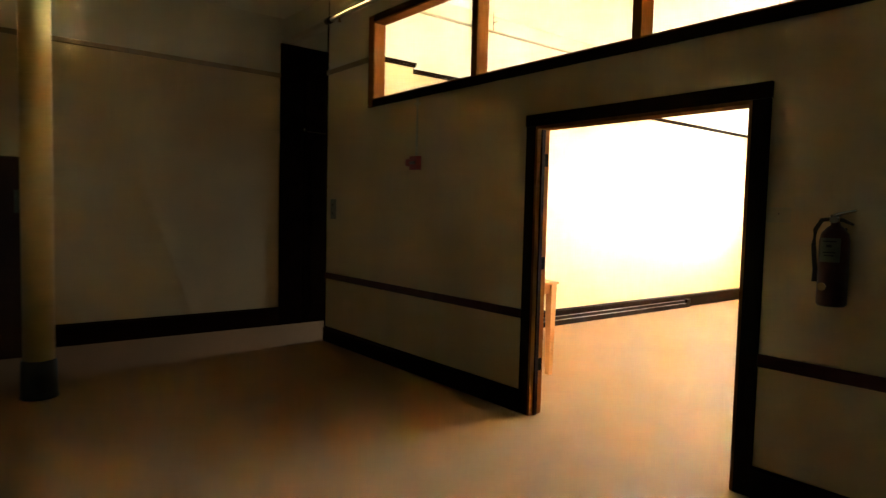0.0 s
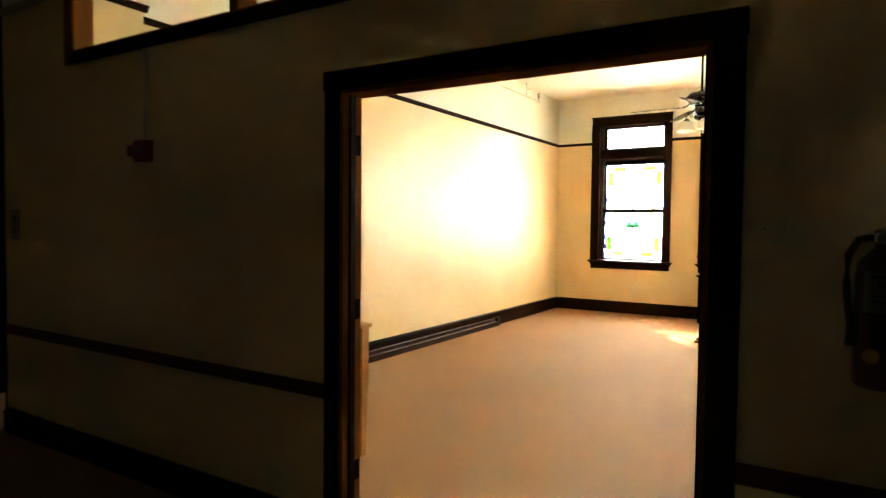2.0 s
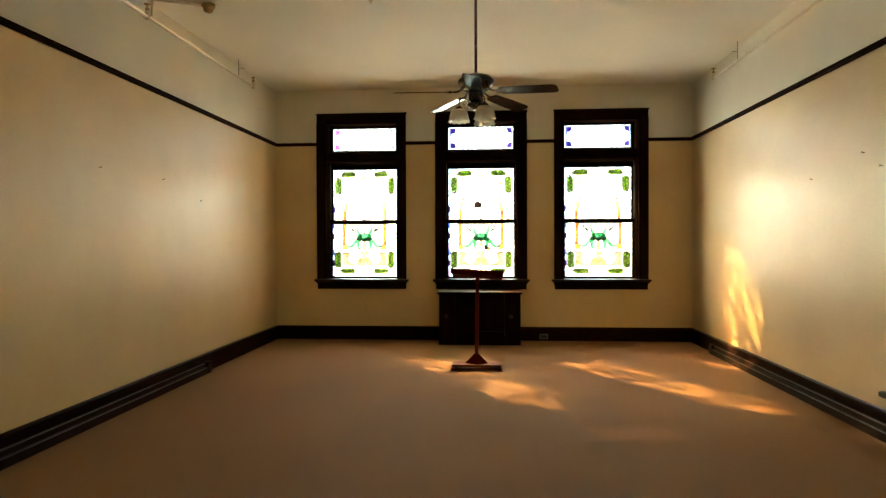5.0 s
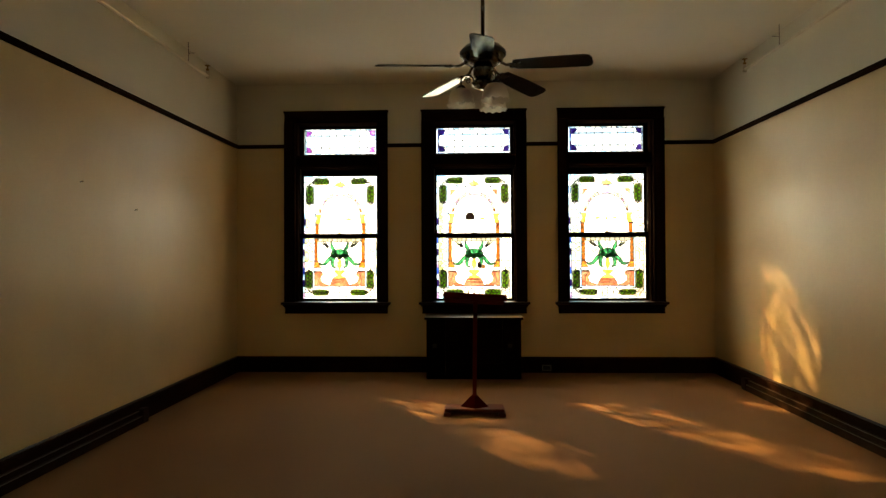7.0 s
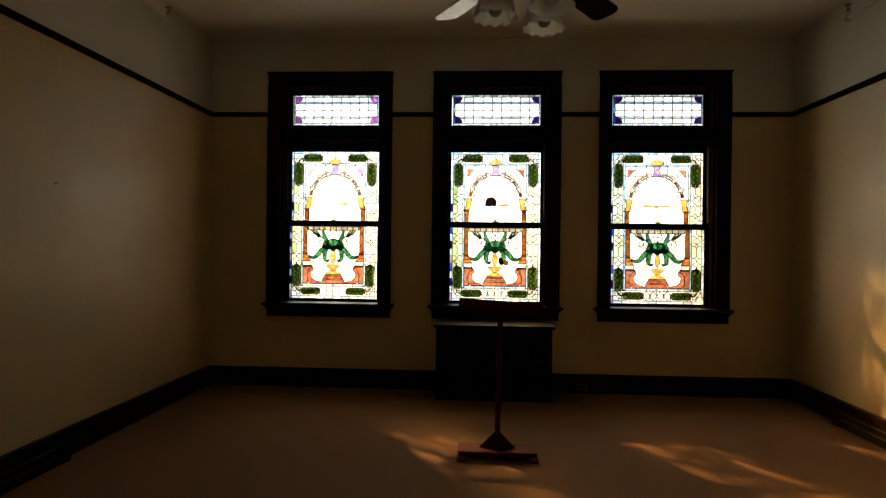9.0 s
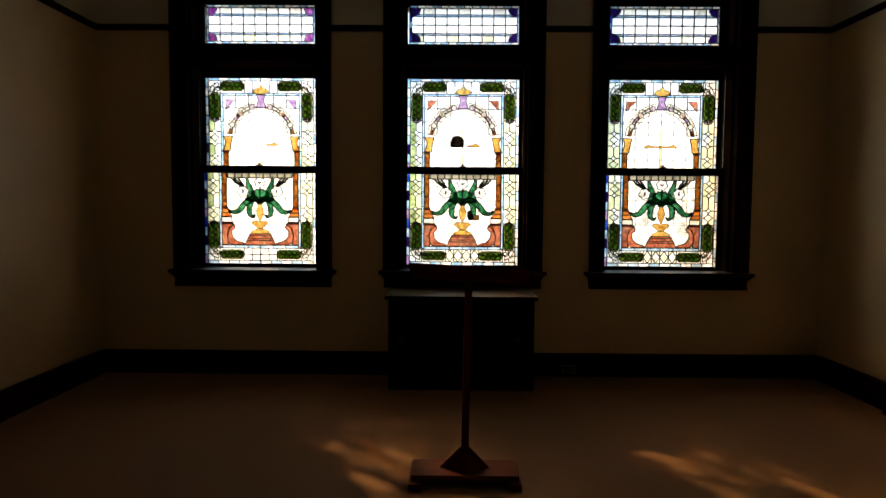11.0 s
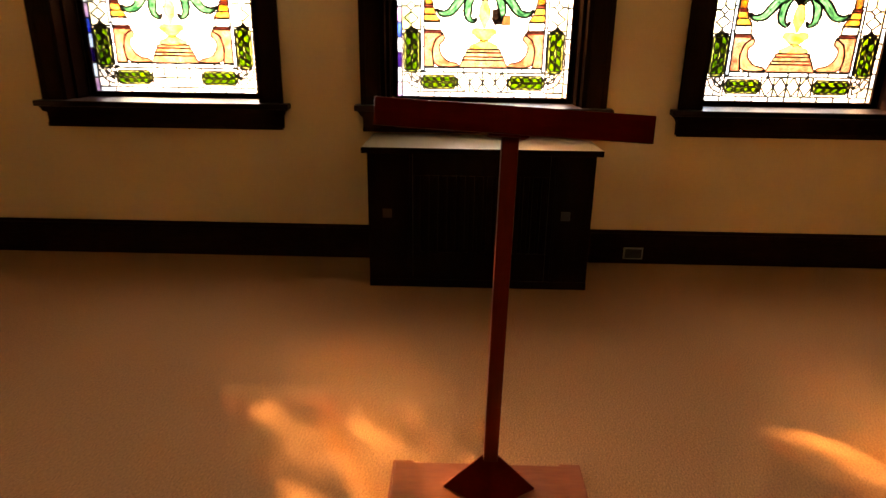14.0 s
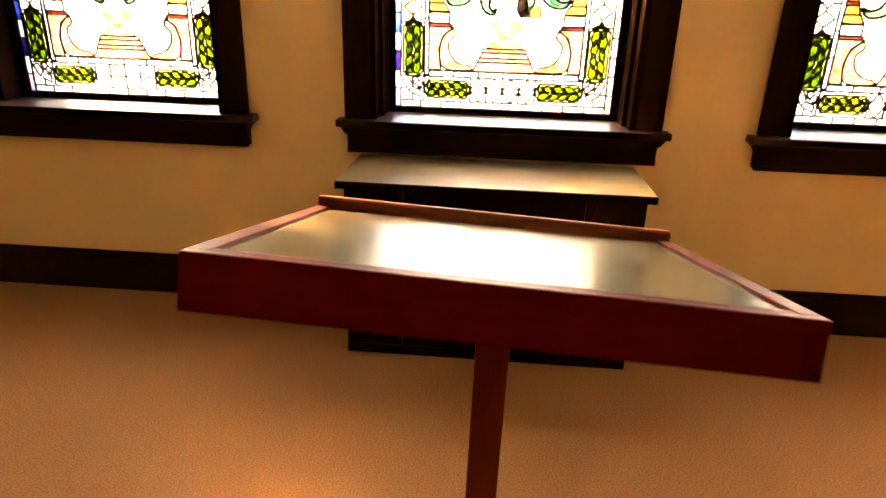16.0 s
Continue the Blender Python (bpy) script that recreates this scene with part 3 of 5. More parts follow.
def leaf_cells(x0, y0, x1, y1, upright):
    """Overlapping leaves: staggered pointed cells that fill a panel."""
    out = []
    lw, lh = (15.0, 21.0) if upright else (23.0, 13.0)
    nx, ny = round((x1 - x0) / lw), round((y1 - y0) / lh)
    lw, lh = (x1 - x0) / nx, (y1 - y0) / ny
    for r in range(ny + (1 if upright else 0)):
        for c in range(nx + (0 if upright else 1)):
            if upright:
                cx, cy = x0 + (c + 0.5) * lw, y0 + (r + (0.5 if c % 2 else 0.0)) * lh
            else:
                cx, cy = x0 + (c + (0.5 if r % 2 else 0.0)) * lw, y0 + (r + 0.5) * lh
            k = 1.12 + 0.14 * math.sin(cx * 1.7 + cy * 2.3)
            t = 0.42 * math.sin(cx * 0.9 - cy * 1.3)
            if upright:
                q = [(0.05, -0.66), (0.30, -0.28), (0.40, 0.10), (0.20, 0.44), (-0.06, 0.66), (-0.30, 0.30), (-0.40, -0.06), (-0.22, -0.42)]
            else:
                q = [(-0.66, 0.06), (-0.28, -0.30), (0.10, -0.40), (0.44, -0.20), (0.66, 0.05), (0.30, 0.30), (-0.06, 0.40), (-0.42, 0.22)]
            pts = []
            for px, py in q:
                px, py = px * k - t * py * (0.7 if upright else 0.3), py * k + t * px * (0.3 if upright else 0.7)
                pts.append((min(max(cx + px * lw, x0), x1), min(max(cy + py * lh, y0), y1)))
            if max(p[0] for p in pts) - min(p[0] for p in pts) > 5 and max(p[1] for p in pts) - min(p[1] for p in pts) > 5:
                out.append(("leaf" if (r * 3 + c * 2) % 5 else "darkleaf", pts))
    return out


def soft(poly, rounds=2):
    """Rounds off a cut shape's corners."""
    for _ in range(rounds):
        out = []
        for i in range(len(poly)):
            (ax, ay), (bx, by) = poly[i], poly[(i + 1) % len(poly)]
            out += [(ax * 0.78 + bx * 0.22, ay * 0.78 + by * 0.22), (ax * 0.22 + bx * 0.78, ay * 0.22 + by * 0.78)]
        poly = out
    return poly


def design(which):
    """Pieces of one window: (colour, polygon, layer). Layer 0 is the ground, higher layers lie in front."""
    g = []
    # outer fillet of small slips
    n = 20
    for i in range(n):
        y0, y1 = 305 + (1058 - 305) * i / n, 305 + (1058 - 305) * (i + 1) / n
        g.append((("blue", "paleblue", "violet", "paleblue", "lilac")[i % 5] if i > 5 else ("paleblue", "white")[i % 2], quad(108, y0, 121, y1), 0))
        g.append((("paleblue", "white", "white")[i % 3], quad(549, y0, 562, y1), 0))
    for i in range(10):
        x0, x1 = 121 + 428 * i / 10, 121 + 428 * (i + 1) / 10
        g.append(("white" if i % 2 else "paleblue", quad(x0, 305, x1, 316), 0))
        g.append(("white" if i % 2 else "paleblue", quad(x0, 1044, x1, 1058), 0))
    # side borders: lozenges and panels
    for sx, c1, c2 in ((lambda x: x, "palegreen", "white"), (lambda x: 670 - x, "paleyellow", "white")):
        def P(points):
            q = [(sx(x), y) for x, y in points]
            return q
        rows_y = [316, 366, 470, 520, 570, 620, 668, 720, 770, 830, 888, 994, 1044]
        for k, (a, b) in enumerate(zip(rows_y, rows_y[1:])):
            if k in (1, 10):
                g.append(("white", P(quad(121, a, 170, b)), 0))
                g.append(("backing", P([(126, a + 8), (134, a + 2), (146, a - 1), (158, a + 2), (167, a + 8), (167, b - 8), (158, b - 2), (146, b + 1), (134, b - 2), (126, b - 8)]), 2))
                for c, q in leaf_cells(130, a + 6, 163, b - 6, True):
                    g.append((c, P(q), 3))
                g.append(("lilac", P([(128, b), (147, b + 2), (166, b), (160, b + 9), (147, b + 12), (134, b + 9)] if k == 1 else [(128, a + 8), (134, a - 1), (147, a - 5), (160, a - 1), (166, a + 8), (147, a + 1)]), 2))
            elif k in (0, 11):
                g.append(("cream", P(quad(121, a, 146, (a + b) / 2)), 0))
                g.append(("white", P(quad(146, a, 170, (a + b) / 2)), 0))
                g.append(("white", P(quad(121, (a + b) / 2, 146, b)), 0))
                g.append(("cream", P(quad(146, (a + b) / 2, 170, b)), 0))
                ey = b if k == 0 else a
                for r0, r1, c in ((12, 24, "cream"), (30, 43, "white")):
                    for q in arc_pieces(168, ey, r0, r1, radians(98 if k == 0 else 188), radians(172 if k == 0 else 262), 2):
                        g.append((c, P([(min(max(x, 122), 169), min(max(y, a + 1), b - 1)) for x, y in q]), 2))
            else:
                mid = (a + b) / 2
                left, right = (c1, "white" if k < 6 else "paleyellow") if c1 == "palegreen" and which != 2 else ("paleyellow", "paleyellow" if k % 3 else "white")
                if which == 0 and k % 2:
                    left = "paleyellow"
                g.append((left, P([(121, a), (137, a), (145.5, a + 11), (145.5, b - 11), (137, b), (121, b)]), 0))
                g.append((right, P([(170, a), (154, a), (145.5, a + 11), (145.5, b - 11), (154, b), (170, b)]), 0))
                g.append(("white", P([(121, a), (137, a - 1), (145.5, a - 11), (154, a - 1), (170, a), (154, a + 1), (145.5, a + 11), (137, a + 1)]), 2))
                if k % 2:
                    g.append(("white", P([(145.5, mid - 15), (164, mid), (145.5, mid + 15), (127, mid)]), 2))
        # inner blue-white line
        ycuts = [366, 420, 480, 540, 600, 668, 700, 760, 820, 880, 930, 990]
        for a, b in zip(ycuts, ycuts[1:]):
            g.append(("paleblue", P(quad(170, a, 180, b)), 0))
    # top and bottom borders
    for a, b, sign in ((316, 366, 1), (994, 1044, -1)):
        for i, (x0, x1) in enumerate(((170, 268), (268, 301), (301, 335), (335, 369), (369, 402), (402, 500))):
            if i in (0, 5):
                g.append(("white", quad(x0, a, x1, b), 0))
                y = (a + b) / 2 - (2 if sign > 0 else 0)
                g.append(("backing", [(x0 + 9, y - 18), (x1 - 9, y - 18), (x1 - 4, y - 9), (x1 - 1, y), (x1 - 4, y + 9), (x1 - 9, y + 18), (x0 + 9, y + 18), (x0 + 4, y + 9), (x0 + 1, y), (x0 + 4, y - 9)], 2))
                for c, q in leaf_cells(x0 + 7, y - 15, x1 - 7, y + 15, False):
                    g.append((c, q, 3))
            elif sign < 0 and which == 0:
                g.append(("white", quad(x0, a, x1, (a + b) / 2), 0))
                g.append(("opal", quad(x0, (a + b) / 2, x1, b), 0))
            elif sign < 0:
                xm, ym = (x0 + x1) / 2, (a + b) / 2
                cc = ("paleyellow", "white") if i % 2 else ("white", "paleyellow")
                g.append((cc[0], [(xm, a), (x1, ym), (xm, b), (x0, ym)], 0))
                for q in ([(x0, a), (xm, a), (x0, ym)], [(xm, a), (x1, a), (x1, ym)], [(x1, ym), (x1, b), (xm, b)], [(x0, ym), (xm, b), (x0, b)]):
                    g.append((cc[1], q, 0))
            else:
                g.append(("white", quad(x0, a, x1, b), 0))
    for i in range(6):
        x0, x1 = 180 + 310 * i / 6, 180 + 310 * (i + 1) / 6
        g.append(("paleblue", quad(x0, 366, x1, 375), 0))
        g.append(("paleblue", quad(x0, 982, x1, 994), 0))
    # white quarries behind the picture
    xs = [180, 232, 284, 335, 386, 438, 490]
    yu = [375, 425, 475, 525, 575, 625, 668]
    yl = [688, 740, 790, 840, 890, 982]
    for cuts in (yu, yl):
        for a, b in zip(cuts, cuts[1:]):
            for x0, x1 in zip(xs, xs[1:]) if b < 900 else ((180, 335), (335, 490)):
                g.append(("opal" if cuts is yu else "white", quad(x0, a, x1, b), 0))
    # row of beige stones under the meeting rail
    for i in range(9):
        x0, x1 = 205 + 260 * i / 9, 205 + 260 * (i + 1) / 9
        g.append(("stone", quad(x0, 689, x1 - 1, 709), 1))
    # arch with discs, keystone, crown
    for k, q in enumerate(arc_pieces(335, 545, 124, 134, 0.12, 1.36, 8)):
        g.append((("brown", "cream", "cream", "lilac")[k % 4], q, 2))
        g.append((("brown", "cream", "cream", "lilac")[k % 4], mirror(q), 2))
    for q in arc_pieces(335, 545, 110, 122, 0.12, 1.40, 5) + arc_pieces(335, 545, 136, 147, 0.12, 1.40, 5):
        g.append(("cream", q, 1))
        g.append(("cream", mirror(q), 1))
    for t in (0.42, 0.86, 1.28):
        c = disc(335 + 129 * math.cos(t), 545 - 129 * math.sin(t), 11)
        g.append(("white", c, 3))
        g.append(("white", mirror(c), 3))
    for s in (lambda p: p, mirror):
        g.append(("terracotta" if which else "lilac", s([(440, 392), (478, 392), (478, 432)]), 1))
        g.append(("gold", s([(452, 540), (490, 540), (482, 556), (482, 575), (492, 598), (462, 598), (460, 575)]), 2))
        g.append(("brown", s(quad(470, 604, 489, 636)), 2))
        g.append(("brown", s(quad(470, 636, 489, 668)), 2))
        g.append(("maroon", s(quad(468, 598, 491, 604)), 2))
        for a, b in ((689, 735), (735, 782), (782, 826)):
            g.append(("brown", s(quad(470, a, 489, b)), 2))
        g.append(("maroon", s(quad(467, 826, 492, 833)), 2))
        g.append(("orange", s([(466, 833), (490, 833), (492, 850), (462, 850)]), 2))
        g.append(("orange", s([(460, 850), (492, 850), (492, 866), (450, 866)]), 2))
        g.append(("cream", s(quad(450, 868, 492, 888)), 2))
        g.append(("maroon", s(quad(446, 889, 492, 895)), 2))
        g.append(("terracotta", s([(440, 895), (491, 895), (491, 980), (465, 980), (470, 940), (462, 912)]), 2))
        g.append(("terracotta", s([(440, 896), (462, 912), (470, 940), (465, 980), (398, 980), (404, 970), (430, 966), (448, 948), (452, 924), (436, 912)]), 2))
        # drooping leaves, lilies, buds
        g.append(("green", s(ribbon([(365, 800), (392, 806), (408, 826), (424, 846), (448, 850), (460, 838)], [6, 10, 11, 9, 6, 2])), 3))
        g.append(("green", s(ribbon([(360, 798), (376, 815), (380, 842), (376, 860), (362, 868), (356, 858)], [6, 10, 10, 7, 4, 2])), 2))
        g.append(("green", s(ribbon([(358, 790), (372, 760), (384, 732), (388, 708)], [9, 11, 8, 3])), 2))
        g.append(("green", s([(335, 750), (342, 758), (350, 752), (357, 764), (368, 762), (371, 774), (384, 776), (388, 790), (396, 797), (378, 803), (362, 801), (350, 806), (342, 816), (335, 812)]), 3))
        g.append(("green", s(ribbon([(335, 808), (348, 792), (368, 790), (388, 797)], [2, 7, 7, 2])), 4))
        g.append(("white", s(lily(404, 764, 24)), 4))
        g.append(("tan", s(ribbon([(404, 756), (402, 764), (406, 771)], [1.5, 3, 1.5])), 5))
        for dx in (0, 13, 26):
            g.append(("palegreen", s(ribbon([(400 + dx * 0.4, 742), (412 + dx, 724), (424 + dx, 710)], [1.5, 2.5, 1.5])), 3))
    g.append(("lilac", [(318, 372), (352, 372), (346, 395), (356, 424), (314, 424), (324, 395)], 3))
    g.append(("gold", [(303, 362), (312, 346), (324, 348), (335, 330), (346, 348), (358, 346), (367, 362), (352, 370), (318, 370)], 3))
    g.append(("white", lily(335, 728, 23), 4))
    g.append(("tan", ribbon([(328, 726), (335, 730), (342, 726)], [1.5, 3, 1.5]), 5))
    # urn on a stepped base
    g.append(("gold", [(327, 806), (343, 806), (341, 816), (346, 828), (350, 846), (347, 862), (340, 874), (338, 882), (332, 882), (330, 874), (323, 862), (320, 846), (324, 828), (329, 816)], 3))
    g.append(("gold", [(316, 882), (335, 886), (354, 882), (366, 886), (368, 896), (358, 900), (352, 908), (342, 912), (335, 918), (328, 912), (318, 908), (312, 900), (302, 896), (304, 886)], 3))
    g.append(("gold", [(296, 934), (300, 924), (314, 920), (322, 914), (335, 911), (348, 914), (356, 920), (370, 924), (374, 934)], 3))
    g.append(("terracotta", [(292, 935), (378, 935), (380, 943), (290, 943)], 3))
    g.append(("terracotta", [(290, 943), (380, 943), (386, 954), (284, 954)], 3))
    g.append(("terracotta", [(283, 954), (387, 954), (390, 962), (280, 962)], 3))
    g.append(("terracotta", [(280, 962), (390, 962), (394, 972), (402, 981), (268, 981), (276, 972)], 3))
    # cross
    g.append(("gold", ribbon([(270, 576), (284, 570), (300, 574), (335, 574), (370, 574), (386, 570), (400, 576)], [4, 6, 3, 3, 3, 6, 4]) if which == 2 else ribbon([(352, 574), (372, 574), (386, 570), (402, 576)], [3, 3, 7, 4]), 3))
    g.append(("paleyellow" if which else "cream", quad(331, 508, 339, 570), 3))
    g.append(("paleyellow" if which else "cream", quad(331, 578, 339, 664), 3))
    if which == 1:
        g.append(("smoke", [(286, 556), (294, 536), (318, 532), (330, 540), (340, 556), (338, 576), (312, 580), (284, 578)], 6))
        g.append(("smoke", [(356, 838), (372, 834), (376, 852), (380, 872), (362, 874), (354, 860)], 6))
        g.append(("tan", quad(380, 852, 402, 874), 6))
    return g


def transom_design(which):
    g = []
    corner = ("magenta", "violet", "violet")[which]
    x0, x1, y0, y1 = 118, 557, 28, 184
    for i in range(14):
        a, b = x0 + (x1 - x0) * i / 14, x0 + (x1 - x0) * (i + 1) / 14
        g.append(("milk" if i % 3 else "paleblue", quad(a, y0, b, y0 + 11), 0))
        g.append(("white" if i % 2 else "paleblue", quad(a, y1 - 11, b, y1), 0))
    for i in range(5):
        a, b = y0 + 11 + (y1 - y0 - 22) * i / 5, y0 + 11 + (y1 - y0 - 22) * (i + 1) / 5
        g.append((("violet", "blue", "paleblue")[i % 3] if which else "paleblue", quad(x0, a, x0 + 8, b), 0))
        g.append(("paleblue", quad(x1 - 8, a, x1, b), 0))
    ix0, ix1, iy0, iy1 = x0 + 8, x1 - 8, y0 + 11, y1 - 11
    xs = [ix0 + (ix1 - ix0) * i / 9 for i in range(10)]
    ysr = [iy0, iy0 + 26, iy0 + 34, iy0 + 67, iy1 - 34, iy1 - 26, iy1]
    for r, (a, b) in enumerate(zip(ysr, ysr[1:])):
        for i, (p, q) in enumerate(zip(xs, xs[1:])):
            col = ("cream" if i % 3 == 1 else "milk", "paleblue", "milk", "milk", "paleblue", "milk" if i % 3 else "paleyellow")[r]
            g.append((col, quad(p, a, q, b), 0))
    for sx in (lambda x: x, lambda x: x0 + x1 - x):
        for sy in (lambda y: y, lambda y: y0 + y1 - y):
            g.append((corner, [(sx(x), sy(y)) for x, y in ((ix0, iy0), (ix0 + 36, iy0), (ix0 + 34, iy0 + 14), (ix0 + 24, iy0 + 26), (ix0 + 12, iy0 + 34), (ix0, iy0 + 36))], 2))
    return g


MESHES = {}


def inside(y, z, poly):
    hit = False
    for i in range(len(poly)):
        (ya, za), (yb, zb) = poly[i - 1], poly[i]
        if (za > z) != (zb > z) and y < (yb - ya) * (z - za) / (zb - za) + ya:
            hit = not hit
    return hit


def visible_runs(pts, layer, front):
    """The stretches of an outline that no piece of a higher layer covers."""
    runs = []
    for i in range(len(pts)):
        a, b = pts[i], pts[(i + 1) % len(pts)]
        n = max(1, round(math.hypot(b[0] - a[0], b[1] - a[1]) / 0.012)) if layer < 3 else 1
        start = None
        for k in range(n + 1):
            shown = False
            if k < n:
                y, z = (a[c] + (b[c] - a[c]) * (k + 0.5) / n for c in (0, 1))
                shown = not any(f[0] > layer and f[1] < y < f[2] and f[3] < z < f[4] and inside(y, z, f[5]) for f in front)
            if shown and start is None:
                start = k
            if not shown and start is not None:
                runs.append(tuple((a[0] + (b[0] - a[0]) * q / n, a[1] + (b[1] - a[1]) * q / n) for q in (start, k)))
                start = None
    return runs


def glaze(sash, pieces, x, oy, oz, width=0.0028):
    """Sets each glass piece as a thin pane and runs lead round all of them."""
    lead = bmesh.new()
    front = []
    for col, poly, layer in pieces:
        if layer >= 2:
            p = uv(poly)
            front.append((layer, min(a for a, b in p), max(a for a, b in p), min(b for a, b in p), max(b for a, b in p), p))
    for col, poly, layer in pieces:
        if len(poly) >= 8 and layer >= 2 and col in ("terracotta", "gold", "amber", "green", "smoke", "lilac", "white"):
            poly = soft(poly)
        pts = uv(poly)
        cy = sum(p[0] for p in pts) / len(pts)
        cz = sum(p[1] for p in pts) / len(pts)
        rel = [(round(p[0] - cy, 4), round(p[1] - cz, 4)) for p in pts]
        area2 = sum(rel[i][0] * rel[(i + 1) % len(rel)][1] - rel[(i + 1) % len(rel)][0] * rel[i][1] for i in range(len(rel)))
        if area2 > 0:
            rel = rel[::-1]
        key = (col, tuple(rel))
        if key not in MESHES:
            me = bpy.data.meshes.new("pane")
            me.from_pydata([(0, y, z) for y, z in rel], [], [list(range(len(rel)))])
            me.materials.append(GLASS[col])
            MESHES[key] = me
        ob = new("pane", MESHES[key])
        ob.parent = sash
        ob.location = (x - 0.0015 * layer, oy + cy, oz + cz)
        w = width + (0.0016 if layer in (2, 3, 4) else 0.0)
        if layer == 0:
            w = 0.0021 if 180 <= poly[0][0] <= 490 and 375 < poly[0][1] < 936 else 0.0046
            if poly[0][1] < 200:
                w = 0.0056
        if col in ("green", "stone"):
            w = 0.0058
        if col in ("leaf", "darkleaf"):
            w = 0.0042
        if col in ("gold", "cream", "paleyellow") and layer == 3:
            w = 0.0026 if col == "gold" else 0.0016
        xf = x - 0.0015 * layer - 0.0035
        for (ya, za), (yb, zb) in visible_runs(pts, layer, front):
            l = math.hypot(yb - ya, zb - za)
            if l < 1e-4:
                continue
            ny, nz = -(zb - za) / l * w, (yb - ya) / l * w
            ey, ez = (yb - ya) / l * w * 0.5, (zb - za) / l * w * 0.5
            q = [(ya - ey + ny, za - ez + nz), (yb + ey + ny, zb + ez + nz), (yb + ey - ny, zb + ez - nz), (ya - ey - ny, za - ez - nz)]
            f = [lead.verts.new((xf, oy + a, oz + b)) for a, b in q]
            h = [lead.verts.new((xf + 0.004, oy + a, oz + b)) for a, b in q]
            lead.faces.new(f)
            for j in range(4):
                lead.faces.new((f[j], f[(j + 1) % 4], h[(j + 1) % 4], h[j]))
    for col, poly, layer in pieces:
        if col == "green" and len(poly) >= 8:
            m = len(poly) // 2
            mid = uv([((poly[i][0] + poly[-1 - i][0]) / 2, (poly[i][1] + poly[-1 - i][1]) / 2) for i in range(m)])
            pts3 = [(x - 0.0095, oy + a, oz + b) for a, b in mid]
            tube(lead, pts3, 0.0017, 4)
    part("lead_came", lead, LEAD, sash, "dark lead cames between the glass")


GZ = 0.925       # bottom of the glass


